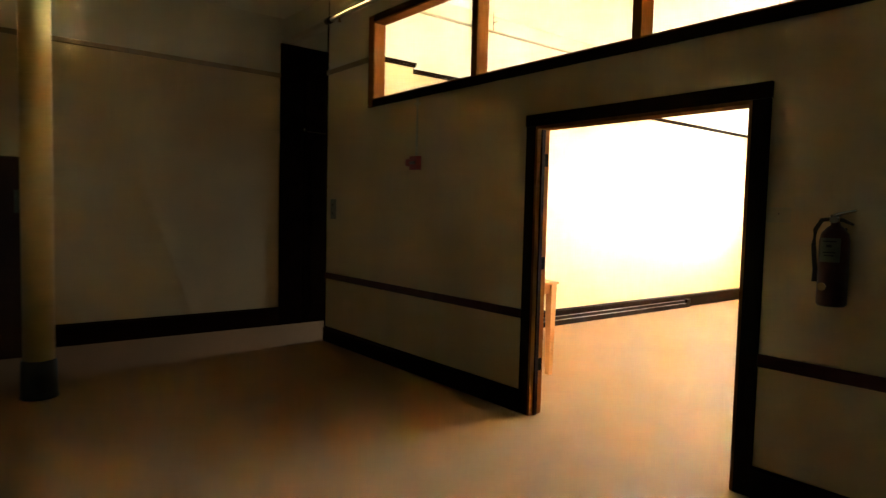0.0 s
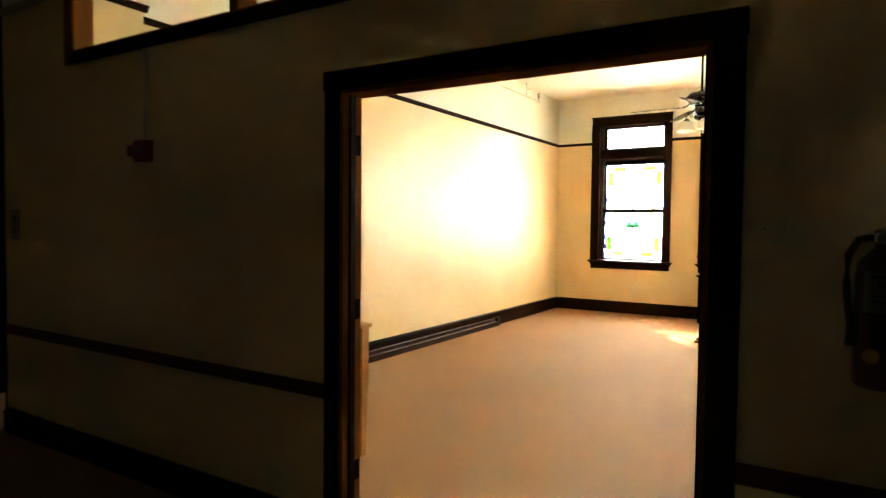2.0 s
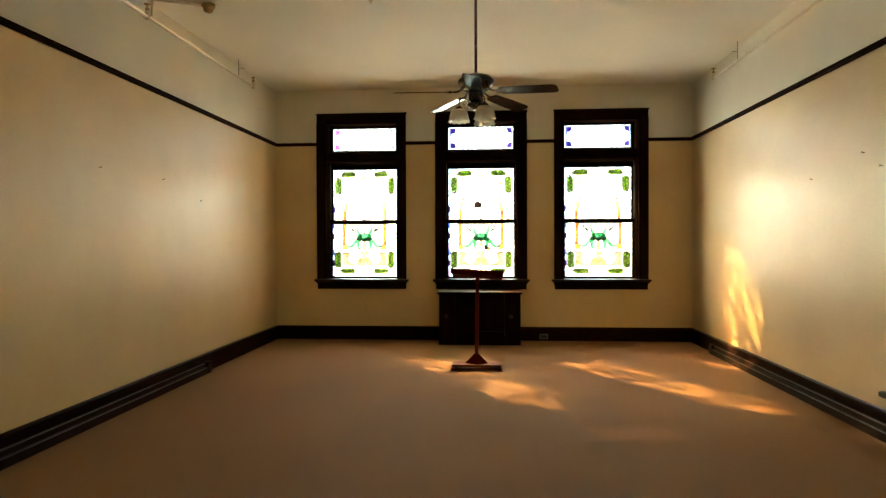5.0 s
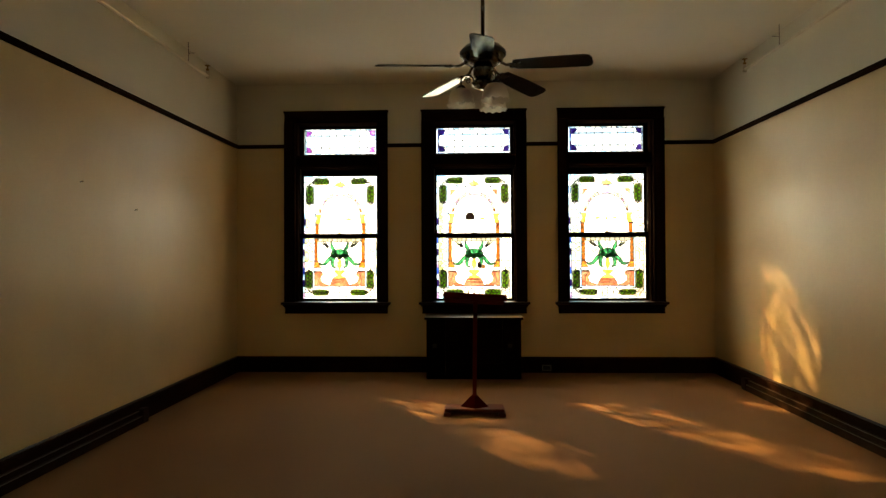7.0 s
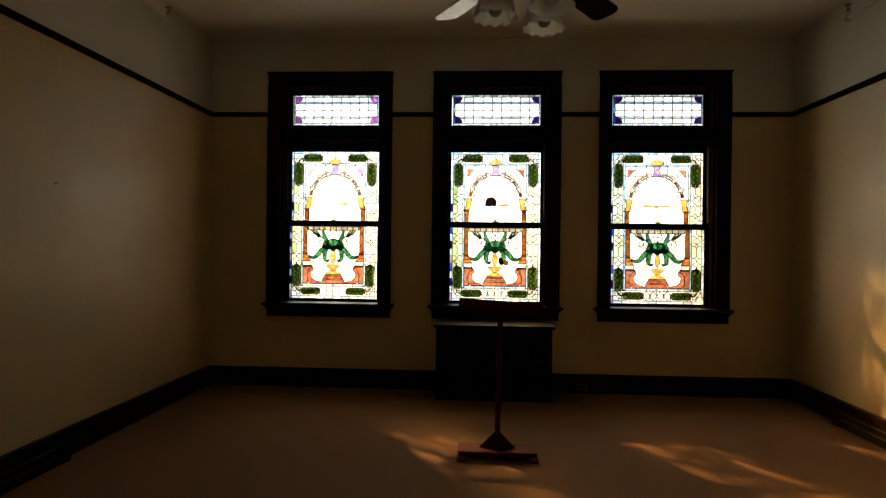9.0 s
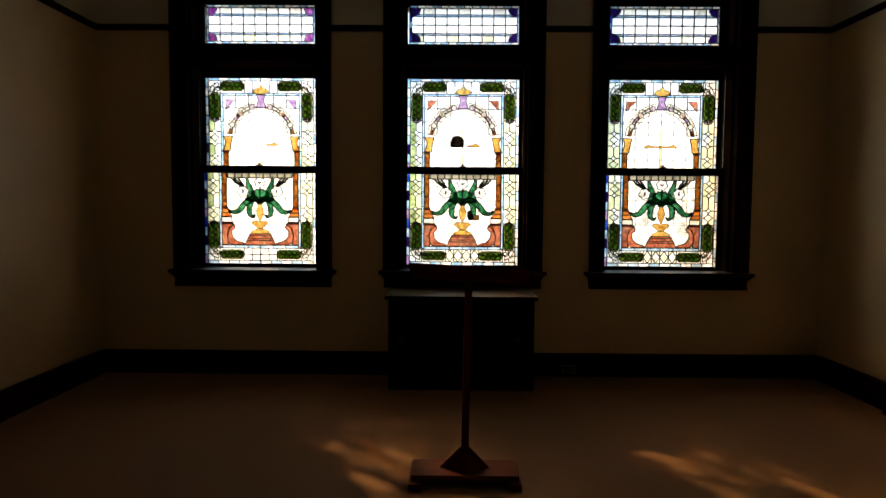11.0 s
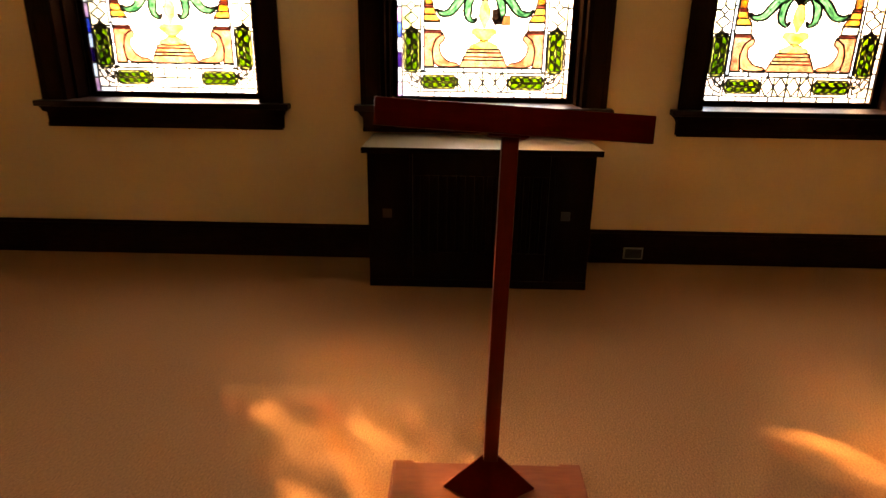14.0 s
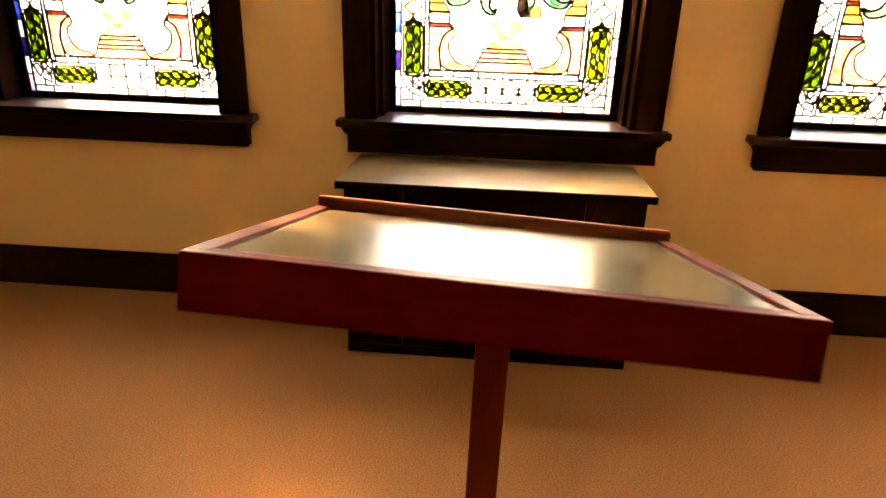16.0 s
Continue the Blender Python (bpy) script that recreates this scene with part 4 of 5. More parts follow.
def window(index, cy):
    w = thing("window_%d" % (index + 1), "tall stained glass sash window in dark varnished casing", "stained glass window", kind="structure")
    H = HALF
    for s in (1, -1):
        a, b = sorted((cy + s * (H - 0.004), cy + s * 0.665))
        part("casing", boxes((11.118, XW, a, b, 0.898, 3.222), bevel=0.005), DARK_WOOD, w)
        a, b = sorted((cy + s * 0.640, cy + s * 0.672))
        part("backband", boxes((11.108, 11.118, a, b, 0.898, 3.222), bevel=0.003), DARK_WOOD, w)
        a, b = sorted((cy + s * (H - 0.028), cy + s * (H + 0.003)))
        part("jamb", boxes((11.120, XW + 0.38, a, b, 0.890, 3.222), bevel=0.002), SHADE_DARK, w)
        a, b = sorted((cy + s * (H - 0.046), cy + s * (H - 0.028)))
        part("inner_stop", boxes((11.20, 11.318, a, b, 0.898, 3.20), bevel=0.003), SHADE_DARK, w)
        part("parting_bead", boxes((11.370, 11.382, a, b, 0.898, 2.60), bevel=0.002), SHADE_DARK, w)
    # Thin strips added in place of the varnished jamb's bright reflection.
    for s in (1, -1):
        for x0, x1, z0, z1 in ((11.372, 11.384, 1.79, 2.625), (11.330, 11.340, 1.79, 2.625), (11.326, 11.332, 0.90, 1.75)):
            a, b = sorted((cy + s * (H - 0.050), cy + s * (H - 0.0465)))
            part("sash_track", boxes((x0, x1, a, b, z0, z1)), JAMB_GLINT, w, "thin bright strip added for the jamb's reflection")
    part("head_casing", boxes((11.116, XW, cy - 0.668, cy + 0.668, 3.2245, 3.335), bevel=0.004), DARK_TRIM, w)
    part("head_cap", boxes((11.100, XW, cy - 0.678, cy + 0.678, 3.336, 3.358), bevel=0.005), DARK_TRIM, w)
    part("head_jamb", boxes((11.120, XW + 0.38, cy - H + 0.028, cy + H - 0.028, 3.203, 3.228), bevel=0.002), SHADE_DARK, w)
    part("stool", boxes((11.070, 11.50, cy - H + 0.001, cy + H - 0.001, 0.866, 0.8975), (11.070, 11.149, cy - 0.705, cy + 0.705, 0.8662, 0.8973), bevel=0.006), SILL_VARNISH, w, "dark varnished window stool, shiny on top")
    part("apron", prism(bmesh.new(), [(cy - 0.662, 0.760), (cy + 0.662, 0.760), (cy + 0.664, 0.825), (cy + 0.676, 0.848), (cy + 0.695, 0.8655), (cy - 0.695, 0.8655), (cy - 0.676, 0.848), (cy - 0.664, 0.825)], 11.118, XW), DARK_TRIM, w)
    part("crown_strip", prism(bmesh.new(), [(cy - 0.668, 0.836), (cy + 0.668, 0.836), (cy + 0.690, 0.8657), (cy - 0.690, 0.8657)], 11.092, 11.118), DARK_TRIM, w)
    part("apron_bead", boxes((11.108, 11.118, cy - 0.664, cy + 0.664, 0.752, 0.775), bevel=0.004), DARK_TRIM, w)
    part("transom_bar", boxes((11.20, 11.46, cy - H + 0.029, cy + H - 0.029, 2.628, 2.800), bevel=0.006), SHADE_DARK, w)
    part("transom_ledge", boxes((11.178, 11.20, cy - H + 0.029, cy + H - 0.029, 2.640, 2.668), bevel=0.006), DARK_TRIM, w)
    part("transom_bead", boxes((11.186, 11.20, cy - H + 0.029, cy + H - 0.029, 2.770, 2.792), bevel=0.004), DARK_TRIM, w)
    half = H - 0.030
    gw = 0.486

    def sash(name, x, z0, z1, g0, g1):
        s = new(name)
        s.empty_display_size = 0.1
        s.parent = w
        bm = bmesh.new()
        box(bm, x - 0.019, x + 0.019, cy - half, cy - gw, z0, z1, bevel=0.003)
        box(bm, x - 0.019, x + 0.019, cy + gw, cy + half, z0, z1, bevel=0.003)
        box(bm, x - 0.0185, x + 0.0185, cy - gw + 0.0005, cy + gw - 0.0005, z0, g0, bevel=0.003)
        box(bm, x - 0.0185, x + 0.0185, cy - gw + 0.0005, cy + gw - 0.0005, g1, z1, bevel=0.003)
        part("sash_frame", bm, SHADE_DARK, s)
        return s

    lower = sash("lower_sash", 11.345, 0.8985, 1.785, GZ, GZ + (1058 - 688) * PX)
    upper = sash("upper_sash", 11.405, 1.752, 2.6275, GZ + (1058 - 668) * PX - 0.002, GZ + (1058 - 305) * PX)
    top = sash("transom_sash", 11.405, 2.801, 3.2025, 2.842, 3.176)
    pieces = design(index)
    low = [p for p in pieces if min(q[1] for q in p[1]) >= 680]
    mid = []
    for col, poly, layer in pieces:
        ylo, yhi = min(q[1] for q in poly), max(q[1] for q in poly)
        if ylo < 680:
            if yhi > 680:
                low.append((col, [(x, max(y, 688)) for x, y in poly], layer))
                poly = [(x, min(y, 668)) for x, y in poly]
            mid.append((col, poly, layer))
    glaze(lower, low, 11.345, cy, GZ)
    glaze(upper, mid, 11.405, cy, GZ)
    t = transom_design(index)
    glaze(top, t, 11.405, cy, 2.842 - (1058 - 184) * PX)
    part("sash_lock", boxes((11.318, 11.352, cy - 0.028, cy + 0.028, 1.7855, 1.797), (11.322, 11.342, cy - 0.010, cy + 0.010, 1.797, 1.812), bevel=0.003), BRASS, w)
    return w


for i, c in enumerate(WIN_Y):
    window(i, c)

# ---- radiator cover ----


def radiator_cover():
    t = thing("radiator_cover", "dark brown wooden radiator cover with slatted front below window", "radiator cover", (0, 0, 0))
    x0, x1 = 10.700, 11.112
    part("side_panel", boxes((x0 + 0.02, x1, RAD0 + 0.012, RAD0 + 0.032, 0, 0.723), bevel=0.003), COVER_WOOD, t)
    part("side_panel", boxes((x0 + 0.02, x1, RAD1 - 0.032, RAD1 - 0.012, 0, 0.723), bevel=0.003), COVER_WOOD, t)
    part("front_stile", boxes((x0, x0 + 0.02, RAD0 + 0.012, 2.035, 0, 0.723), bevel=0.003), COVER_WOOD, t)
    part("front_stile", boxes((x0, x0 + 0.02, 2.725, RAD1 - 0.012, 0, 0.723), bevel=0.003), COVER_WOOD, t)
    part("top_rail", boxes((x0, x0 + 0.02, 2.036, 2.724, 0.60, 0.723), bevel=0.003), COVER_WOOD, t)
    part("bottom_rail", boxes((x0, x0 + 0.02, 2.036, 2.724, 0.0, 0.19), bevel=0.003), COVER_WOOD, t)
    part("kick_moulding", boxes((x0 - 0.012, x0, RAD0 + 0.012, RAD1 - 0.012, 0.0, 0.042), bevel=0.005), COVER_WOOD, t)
    # Black sheet added to stand for the shade inside the cover.
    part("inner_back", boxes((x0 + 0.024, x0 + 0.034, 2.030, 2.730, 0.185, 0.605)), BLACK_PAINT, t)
    for y in (2.745, 2.004):
        part("panel_bead", boxes((x0 - 0.006, x0, y - 0.006, y + 0.006, 0.05, 0.70), bevel=0.002), COVER_WOOD, t)
    n = 15
    for i in range(n):
        y = 2.036 + 0.688 * (i + 0.5) / n
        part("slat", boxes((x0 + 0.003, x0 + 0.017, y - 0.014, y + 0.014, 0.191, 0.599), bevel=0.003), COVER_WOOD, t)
    # Second dark sheet close to the slats, painting shade into their gaps.
    part("grille_back", boxes((x0 + 0.0185, x0 + 0.024, 2.0365, 2.7235, 0.1905, 0.5995)), SHADE_DARK, t)
    for y in (2.855, 1.945):
        part("vent_plate", boxes((x0 - 0.004, x0, y - 0.024, y + 0.024, 0.376, 0.424), bevel=0.002), surface("dull_brown_metal", (0.009, 0.006, 0.004), (0.016, 0.010, 0.006), 0.4, 20, 120, 0.1) if "dull_brown_metal" not in bpy.data.materials else bpy.data.materials["dull_brown_metal"], t)
    part("lid", boxes((x0 - 0.045, x1 - 0.002, RAD0 - 0.008, RAD1 + 0.008, 0.724, 0.745), bevel=0.004), COVER_TOP, t, "worn olive-grey lid, sun glare put into its colour")
    part("lid_edge", boxes((x0 - 0.053, x0 - 0.0455, RAD0 - 0.010, RAD1 + 0.010, 0.716, 0.7455), bevel=0.003), COVER_WOOD, t)
    return t


radiator_cover()

# ---- lectern ----


def lectern():
    t = thing("lectern", "red-stained wooden lectern on a single square post", "lectern", (9.07, 2.393, 0))
    part("base_board", boxes((-0.105, 0.105, -0.276, 0.276, 0.034, 0.062), bevel=0.004), RED_BASE, t)
    for s in (1, -1):
        a, b = sorted((s * 0.286, s * 0.222))
        part("foot", boxes((-0.150, 0.150, a, b, 0.0, 0.0335), bevel=0.004), RED_BASE, t)
    bm = bmesh.new()
    lo = [bm.verts.new(v) for v in ((0.0, -0.135, 0.0625), (-0.092, 0.0, 0.0625), (0.0, 0.135, 0.0625), (0.092, 0.0, 0.0625))]
    hi = [bm.verts.new(v) for v in ((-0.006, -0.024, 0.178), (-0.026, 0.0, 0.172), (-0.006, 0.024, 0.178), (0.020, 0.0, 0.172))]
    bm.faces.new(lo[::-1])
    bm.faces.new(hi)
    for i in range(4):
        bm.faces.new((lo[i], lo[(i + 1) % 4], hi[(i + 1) % 4], hi[i]))
    bmesh.ops.bevel(bm, geom=bm.edges[:], offset=0.003, segments=1, affect="EDGES")
    part("gusset", bm, [RED_WOOD], t, "triangular red-stained brace with pale end grain")
    part("post", boxes((-0.026, 0.014, -0.0195, 0.0195, 0.170, 1.075), bevel=0.003), RED_POST, t).matrix_basis = pose(0, 0.002, 0, 0.8, 0, 0)
    desk = new("desk")
    desk.parent = t
    desk.matrix_basis = pose(0.115, -0.007, 1.0755, 3.1, 12.3, 0.8)
    d, w = 0.235, 0.294
    part("desk_board", boxes((-d + 0.001, d - 0.001, -w + 0.002, w - 0.002, -0.018, 0.0), bevel=0.002), RED_WOOD, desk)
    part("front_board", boxes((-d - 0.016, -d, -w, w, -0.050, 0.008), bevel=0.002), RED_WOOD, desk)
    for s in (1, -1):
        a, b = sorted((s * w, s * (w - 0.022)))
        part("edge_strip", boxes((-d + 0.0005, d - 0.0005, a, b, 0.0005, 0.008), bevel=0.002), RED_WOOD, desk)
    part("back_ledge", boxes((d, d + 0.018, -w, w, -0.018, 0.025), bevel=0.006), RED_BASE, desk, "worn brown rounded back ledge")
    part("inset", boxes((-d + 0.012, d - 0.001, -w + 0.0225, w - 0.0225, 0.0005, 0.004)), INSET, desk, "worn dark olive writing surface, glossy")
    part("edge_strip", boxes((-d + 0.0005, -d + 0.0115, -w + 0.0225, w - 0.0225, 0.0005, 0.008), bevel=0.002), RED_WOOD, desk)
    part("mount_block", boxes((-0.165, -0.085, -0.045, 0.045, -0.050, -0.0185), bevel=0.003), RED_WOOD, desk)
    return t


lectern()

# ---- ceiling fan ----


def ceiling_fan(at):
    t = thing("ceiling_fan", "pewter ceiling fan with five dark blades and glass shades", "ceiling fan", at)
    z = 2.674
    part("canopy", lathe(bmesh.new(), [(0.0, ZC - 0.001), (0.07, ZC - 0.001), (0.068, ZC - 0.02), (0.045, ZC - 0.055), (0.018, ZC - 0.065), (0.0, ZC - 0.065)]), FAN_METAL, t)
    part("downrod", tube(bmesh.new(), [(0, 0, ZC - 0.06), (0, 0, 2.83)], 0.012), FAN_METAL, t)
    part("motor_housing", lathe(bmesh.new(), [(0.0, 2.825), (0.030, 2.823), (0.045, 2.810), (0.118, 2.795), (0.140, 2.770), (0.142, 2.745), (0.128, 2.722), (0.120, 2.702), (0.085, 2.682), (0.0, 2.678)], sides=32), FAN_METAL, t)
    part("housing_band", lathe(bmesh.new(), [(0.1425, 2.768), (0.146, 2.764), (0.146, 2.744), (0.1425, 2.740)], sides=32), BLACK_PAINT, t)
    part("switch_cup", lathe(bmesh.new(), [(0.0, 2.677), (0.060, 2.677), (0.064, 2.655), (0.060, 2.610), (0.044, 2.590), (0.0, 2.588)], sides=24), FAN_METAL, t)
    part("light_plate", lathe(bmesh.new(), [(0.0, 2.587), (0.055, 2.585), (0.072, 2.570), (0.066, 2.548), (0.030, 2.532), (0.0, 2.530)], sides=24), FAN_METAL, t)
    blade_me = None
    for k in range(5):
        a = radians(178 - 72 * k)
        bm = bmesh.new()
        tube(bm, [(0.060, 0.0, 0.045), (0.105, 0.0, 0.030), (0.150, 0.0, 0.004), (0.185, 0.0, 0.0)], [0.013, 0.010, 0.009, 0.008], 8)
        box(bm, 0.170, 0.250, -0.030, 0.030, -0.0045, -0.0005, bevel=0.001)
        for yy in (-0.018, 0.018):
            tube(bm, [(0.215, yy, -0.0085), (0.215, yy, 0.012)], 0.005, 8)
        arm = part("blade_bracket", bm, FAN_METAL, t)
        arm.matrix_basis = Matrix.Translation((0, 0, z)) @ Matrix.Rotation(a, 4, "Z") @ Matrix.Rotation(radians(3.6), 4, "Y") @ Matrix.Rotation(radians(-13), 4, "X")
        if blade_me is None:
            b2 = bmesh.new()
            outline = [(0.200, -0.040), (0.215, -0.052), (0.42, -0.066), (0.640, -0.068), (0.668, -0.056), (0.680, -0.030), (0.680, 0.030), (0.668, 0.056), (0.640, 0.068), (0.42, 0.066), (0.215, 0.052), (0.200, 0.040)]
            lo = [b2.verts.new((x, y, 0.0)) for x, y in outline]
            hi = [b2.verts.new((x, y, 0.006)) for x, y in outline]
            b2.faces.new(lo[::-1])
            b2.faces.new(hi)
            for i in range(len(outline)):
                j = (i + 1) % len(outline)
                b2.faces.new((lo[i], lo[j], hi[j], hi[i]))
            blade_me = mesh_of("blade", b2, FAN_BLADE)
        bl = new("blade", blade_me)
        bl.parent = t
        bl.matrix_basis = arm.matrix_basis.copy()
    for k, a in enumerate((radians(92), radians(-30), radians(-148))):
        c, s = math.cos(a), math.sin(a)
        lamp = new("light_arm_shade")
        lamp.parent = t
        lamp.location = (0, 0, 0.032)
        pts = []
        for i in range(15):
            q = i / 14
            ang = math.pi * (1.0 - q)
            r = 0.058 + 0.040 * (1 + math.cos(ang)) 
            pts.append((c * r, s * r, 2.552 + 0.036 * math.sin(ang)))
        pts.append((c * 0.138, s * 0.138, 2.520))
        scroll = [(c * (0.096 + 0.024 * (1 - q / 12) * math.cos(q * 0.9)), s * (0.096 + 0.024 * (1 - q / 12) * math.cos(q * 0.9)), 2.552 + 0.024 * (1 - q / 12) * math.sin(q * 0.9)) for q in range(11)]
        bm = tube(bmesh.new(), pts, 0.005, 8)
        tube(bm, scroll, 0.004, 6)
        part("arm", bm, FAN_METAL, lamp)
        cx, cyy = c * 0.138, s * 0.138
        part("fitter", lathe(bmesh.new(), [(0.0, 2.526), (0.018, 2.524), (0.030, 2.510), (0.034, 2.492), (0.030, 2.490)], (cx, cyy, 0), 20), FAN_METAL, lamp)
        part("shade", lathe(bmesh.new(), [(0.029, 2.502), (0.054, 2.494), (0.070, 2.472), (0.077, 2.444), (0.080, 2.416), (0.090, 2.392)], (cx, cyy, 0), 60, wave=0.010, waves=12), FROSTED, lamp, "frosted bell glass shade with scalloped rim")
        part("bulb", lathe(bmesh.new(), [(0.012, 2.488), (0.013, 2.468), (0.026, 2.440), (0.027, 2.424), (0.016, 2.408), (0.0, 2.404)], (cx, cyy, 0), 16), TUBE, lamp)
    return t


ceiling_fan((7.06, 2.35, 0))

# ---- fluorescent fixture ----


def fluorescent(at):
    t = thing("fluorescent_light", "grey-white two-tube fluorescent fixture hung on wires, unlit", "ceiling light", at)
    L = 0.61
    part("housing", boxes((-0.045, 0.045, -L, L, 0.030, 0.075), bevel=0.006), FIXTURE, t)
    bm = bmesh.new()
    prof = [(-0.128, 0.0), (-0.128, 0.006), (-0.060, 0.036), (0.060, 0.036), (0.128, 0.006), (0.128, 0.0), (0.058, 0.0295), (-0.058, 0.0295)]
    a = [bm.verts.new((x, -L - 0.002, z)) for x, z in prof]
    b = [bm.verts.new((x, L + 0.002, z)) for x, z in prof]
    bm.faces.new(a)
    bm.faces.new(b[::-1])
    for i in range(len(prof)):
        j = (i + 1) % len(prof)
        bm.faces.new((a[i], b[i], b[j], a[j]))
    part("reflector", bm, FIXTURE, t)
    for y in (-L, L):
        part("end_cap", boxes((-0.126, 0.126, y - 0.008, y + 0.008, -0.022, 0.034), bevel=0.003), FIXTURE, t)
    for x in (-0.055, 0.055):
        part("tube", tube(bmesh.new(), [(x, -L + 0.012, -0.002), (x, L - 0.012, -0.002)], 0.016, 14), TUBE, t, "unlit white fluorescent tube")
        for y in (-L + 0.012, L - 0.022):
            part("lamp_holder", boxes((x - 0.013, x + 0.013, y, y + 0.010, -0.016, 0.029), bevel=0.002), PLATE_CREAM, t)
    for y in (-0.40, 0.40):
        part("wire", tube(bmesh.new(), [(0, y, 0.074), (0, y, ZC - at[2])], 0.003, 6), PLATE_STEEL, t)
        part("ceiling_hook", lathe(bmesh.new(), [(0.0, ZC - at[2] - 0.001), (0.025, ZC - at[2] - 0.001), (0.020, ZC - at[2] - 0.014), (0.0, ZC - at[2] - 0.016)], (0, y, 0), 14), PLATE_STEEL, t)
    return t


fluorescent((5.36, 2.305, 2.838))

# ---- sprinkler pipes, detector ----


def sprinkler_line(name, y, side, x_end, heads, hangers):
    t = thing(name, "white painted sprinkler pipe with brass heads along the wall", "sprinkler pipe", group="sprinkler pipes")
    z = 3.50
    part("pipe", tube(bmesh.new(), [(XD + 0.36, y, z), (x_end, y, z)], 0.015, 12), PIPE_PAINT, t)
    for x in heads:
        bm = tube(bmesh.new(), [(x, y, z - 0.025), (x, y, z + 0.055)], 0.021, 12)
        part("fitting", bm, PIPE_PAINT, t)
        h = lathe(bmesh.new(), [(0.0, z + 0.056), (0.017, z + 0.056), (0.017, z + 0.080), (0.009, z + 0.084), (0.009, z + 0.112), (0.030, z + 0.114), (0.030, z + 0.118), (0.0, z + 0.118)], (x, y, 0), 14)
        part("sprinkler_head", h, BRASS, t, "small aged brass sprinkler head")
    for x in hangers:
        bm = tube(bmesh.new(), [(x, y, z + 0.014), (x, y, ZC)], 0.004, 6)
        tube(bm, [(x, y, z + 0.10), (x, y - side * 0.07, z + 0.10)], 0.003, 6)
        part("hanger", bm, PLATE_STEEL, t)
    return t


sprinkler_line("sprinkler_pipe", 5.335, 1, 10.0, (9.98, 7.42), (9.50, 6.95, 4.2))
sprinkler_line("sprinkler_pipe", -0.575, -1, 10.1, (10.06, 7.26), (9.30, 6.0, 4.2))

det = thing("heat_detector", "aged cream round ceiling detector on a conduit", "smoke detector", (7.72, 4.90, 0))
part("base", lathe(bmesh.new(), [(0.0, ZC - 0.001), (0.062, ZC - 0.001), (0.062, ZC - 0.030), (0.050, ZC - 0.040), (0.0, ZC - 0.040)]), DETECTOR, det)
part("sensor", lathe(bmesh.new(), [(0.046, ZC - 0.040), (0.044, ZC - 0.066), (0.028, ZC - 0.080), (0.012, ZC - 0.086), (0.0, ZC - 0.086)]), DETECTOR, det, "aged brass-coloured sensor dome")
part("conduit", tube(bmesh.new(), [(-0.02, 0.05, ZC - 0.022), (-0.20, 0.42, ZC - 0.022), (-0.21, 0.435, ZC - 0.03), (-0.215, 0.44, ZC - 0.17), (-0.215, 0.52, ZC - 0.18)], 0.010, 8), PIPE_PAINT, det)

# ---- raceway on the baseboards ----


def raceway(y, sign, x0, x1, low=0.088, high=0.062):
    t = thing("raceway", "brown two-channel metal raceway fixed along the baseboard", "raceway", group="raceways")
    for z0, z1, d in ((0.0, 0.072, low), (0.0725, 0.118, high)):
        bm = bmesh.new()
        d0, d1 = sorted((y + sign * 0.0305, y + sign * d))
        box(bm, x0, x1, d0, d1, z0, z1, bevel=0.007)
        channel = part("channel", bm, RACEWAY, t)
        yl = y + sign * (d - 0.004)
        # Lighter line along the channel's top edge paints its highlight.
        part("edge_highlight", tube(bmesh.new(), [(x0 + 0.01, yl, z1 - 0.004), (x1 - 0.01, yl, z1 - 0.004)], 0.0048, 8), RACEWAY_HIGHLIGHT, channel, "light line painted as the edge's highlight")
    d0, d1 = sorted((y + sign * 0.0305, y + sign * (low + 0.006)))
    part("end_box", boxes((x1, x1 + 0.10, d0, d1, 0.0, 0.128), bevel=0.006), RACEWAY, t)
    return t


raceway(YL, -1, 3.05, 8.62)
raceway(YR, 1, 2.70, 10.10)

# ---- outlet, nails and small wall fittings ----
out = thing("floor_outlet", "black power outlet with bright steel plate in baseboard", "outlet", (11.119, 1.458, 0.065))
part("plate", boxes((-0.006, 0.0, -0.058, 0.058, -0.036, 0.036), bevel=0.002), PLATE_STEEL, out)
part("receptacle", boxes((-0.009, -0.0062, -0.048, 0.048, -0.027, 0.027), bevel=0.001), BLACK_RUBBER, out)


def nail(at, d):
    t = thing("wall_nail", "small dark nail driven into the cream wall", "nail", at, group="wall nails")
    part("shank", tube(bmesh.new(), [(0, 0, 0), (0, d * 0.022, 0.004)], 0.0035, 8), BLACK_PAINT, t)
    part("head", tube(bmesh.new(), [(0, d * 0.022, 0.004), (0, d * 0.025, 0.0045)], 0.009, 10), BRASS, t)


for x, z in ((6.85, 2.07), (7.85, 2.07), (8.65, 1.91)):
    nail((x, YL + 0.002, z), -1)
for x, z in ((6.79, 2.00), (7.80, 2.00), (7.015, 2.13)):
    nail((x, YR - 0.002, z), 1)

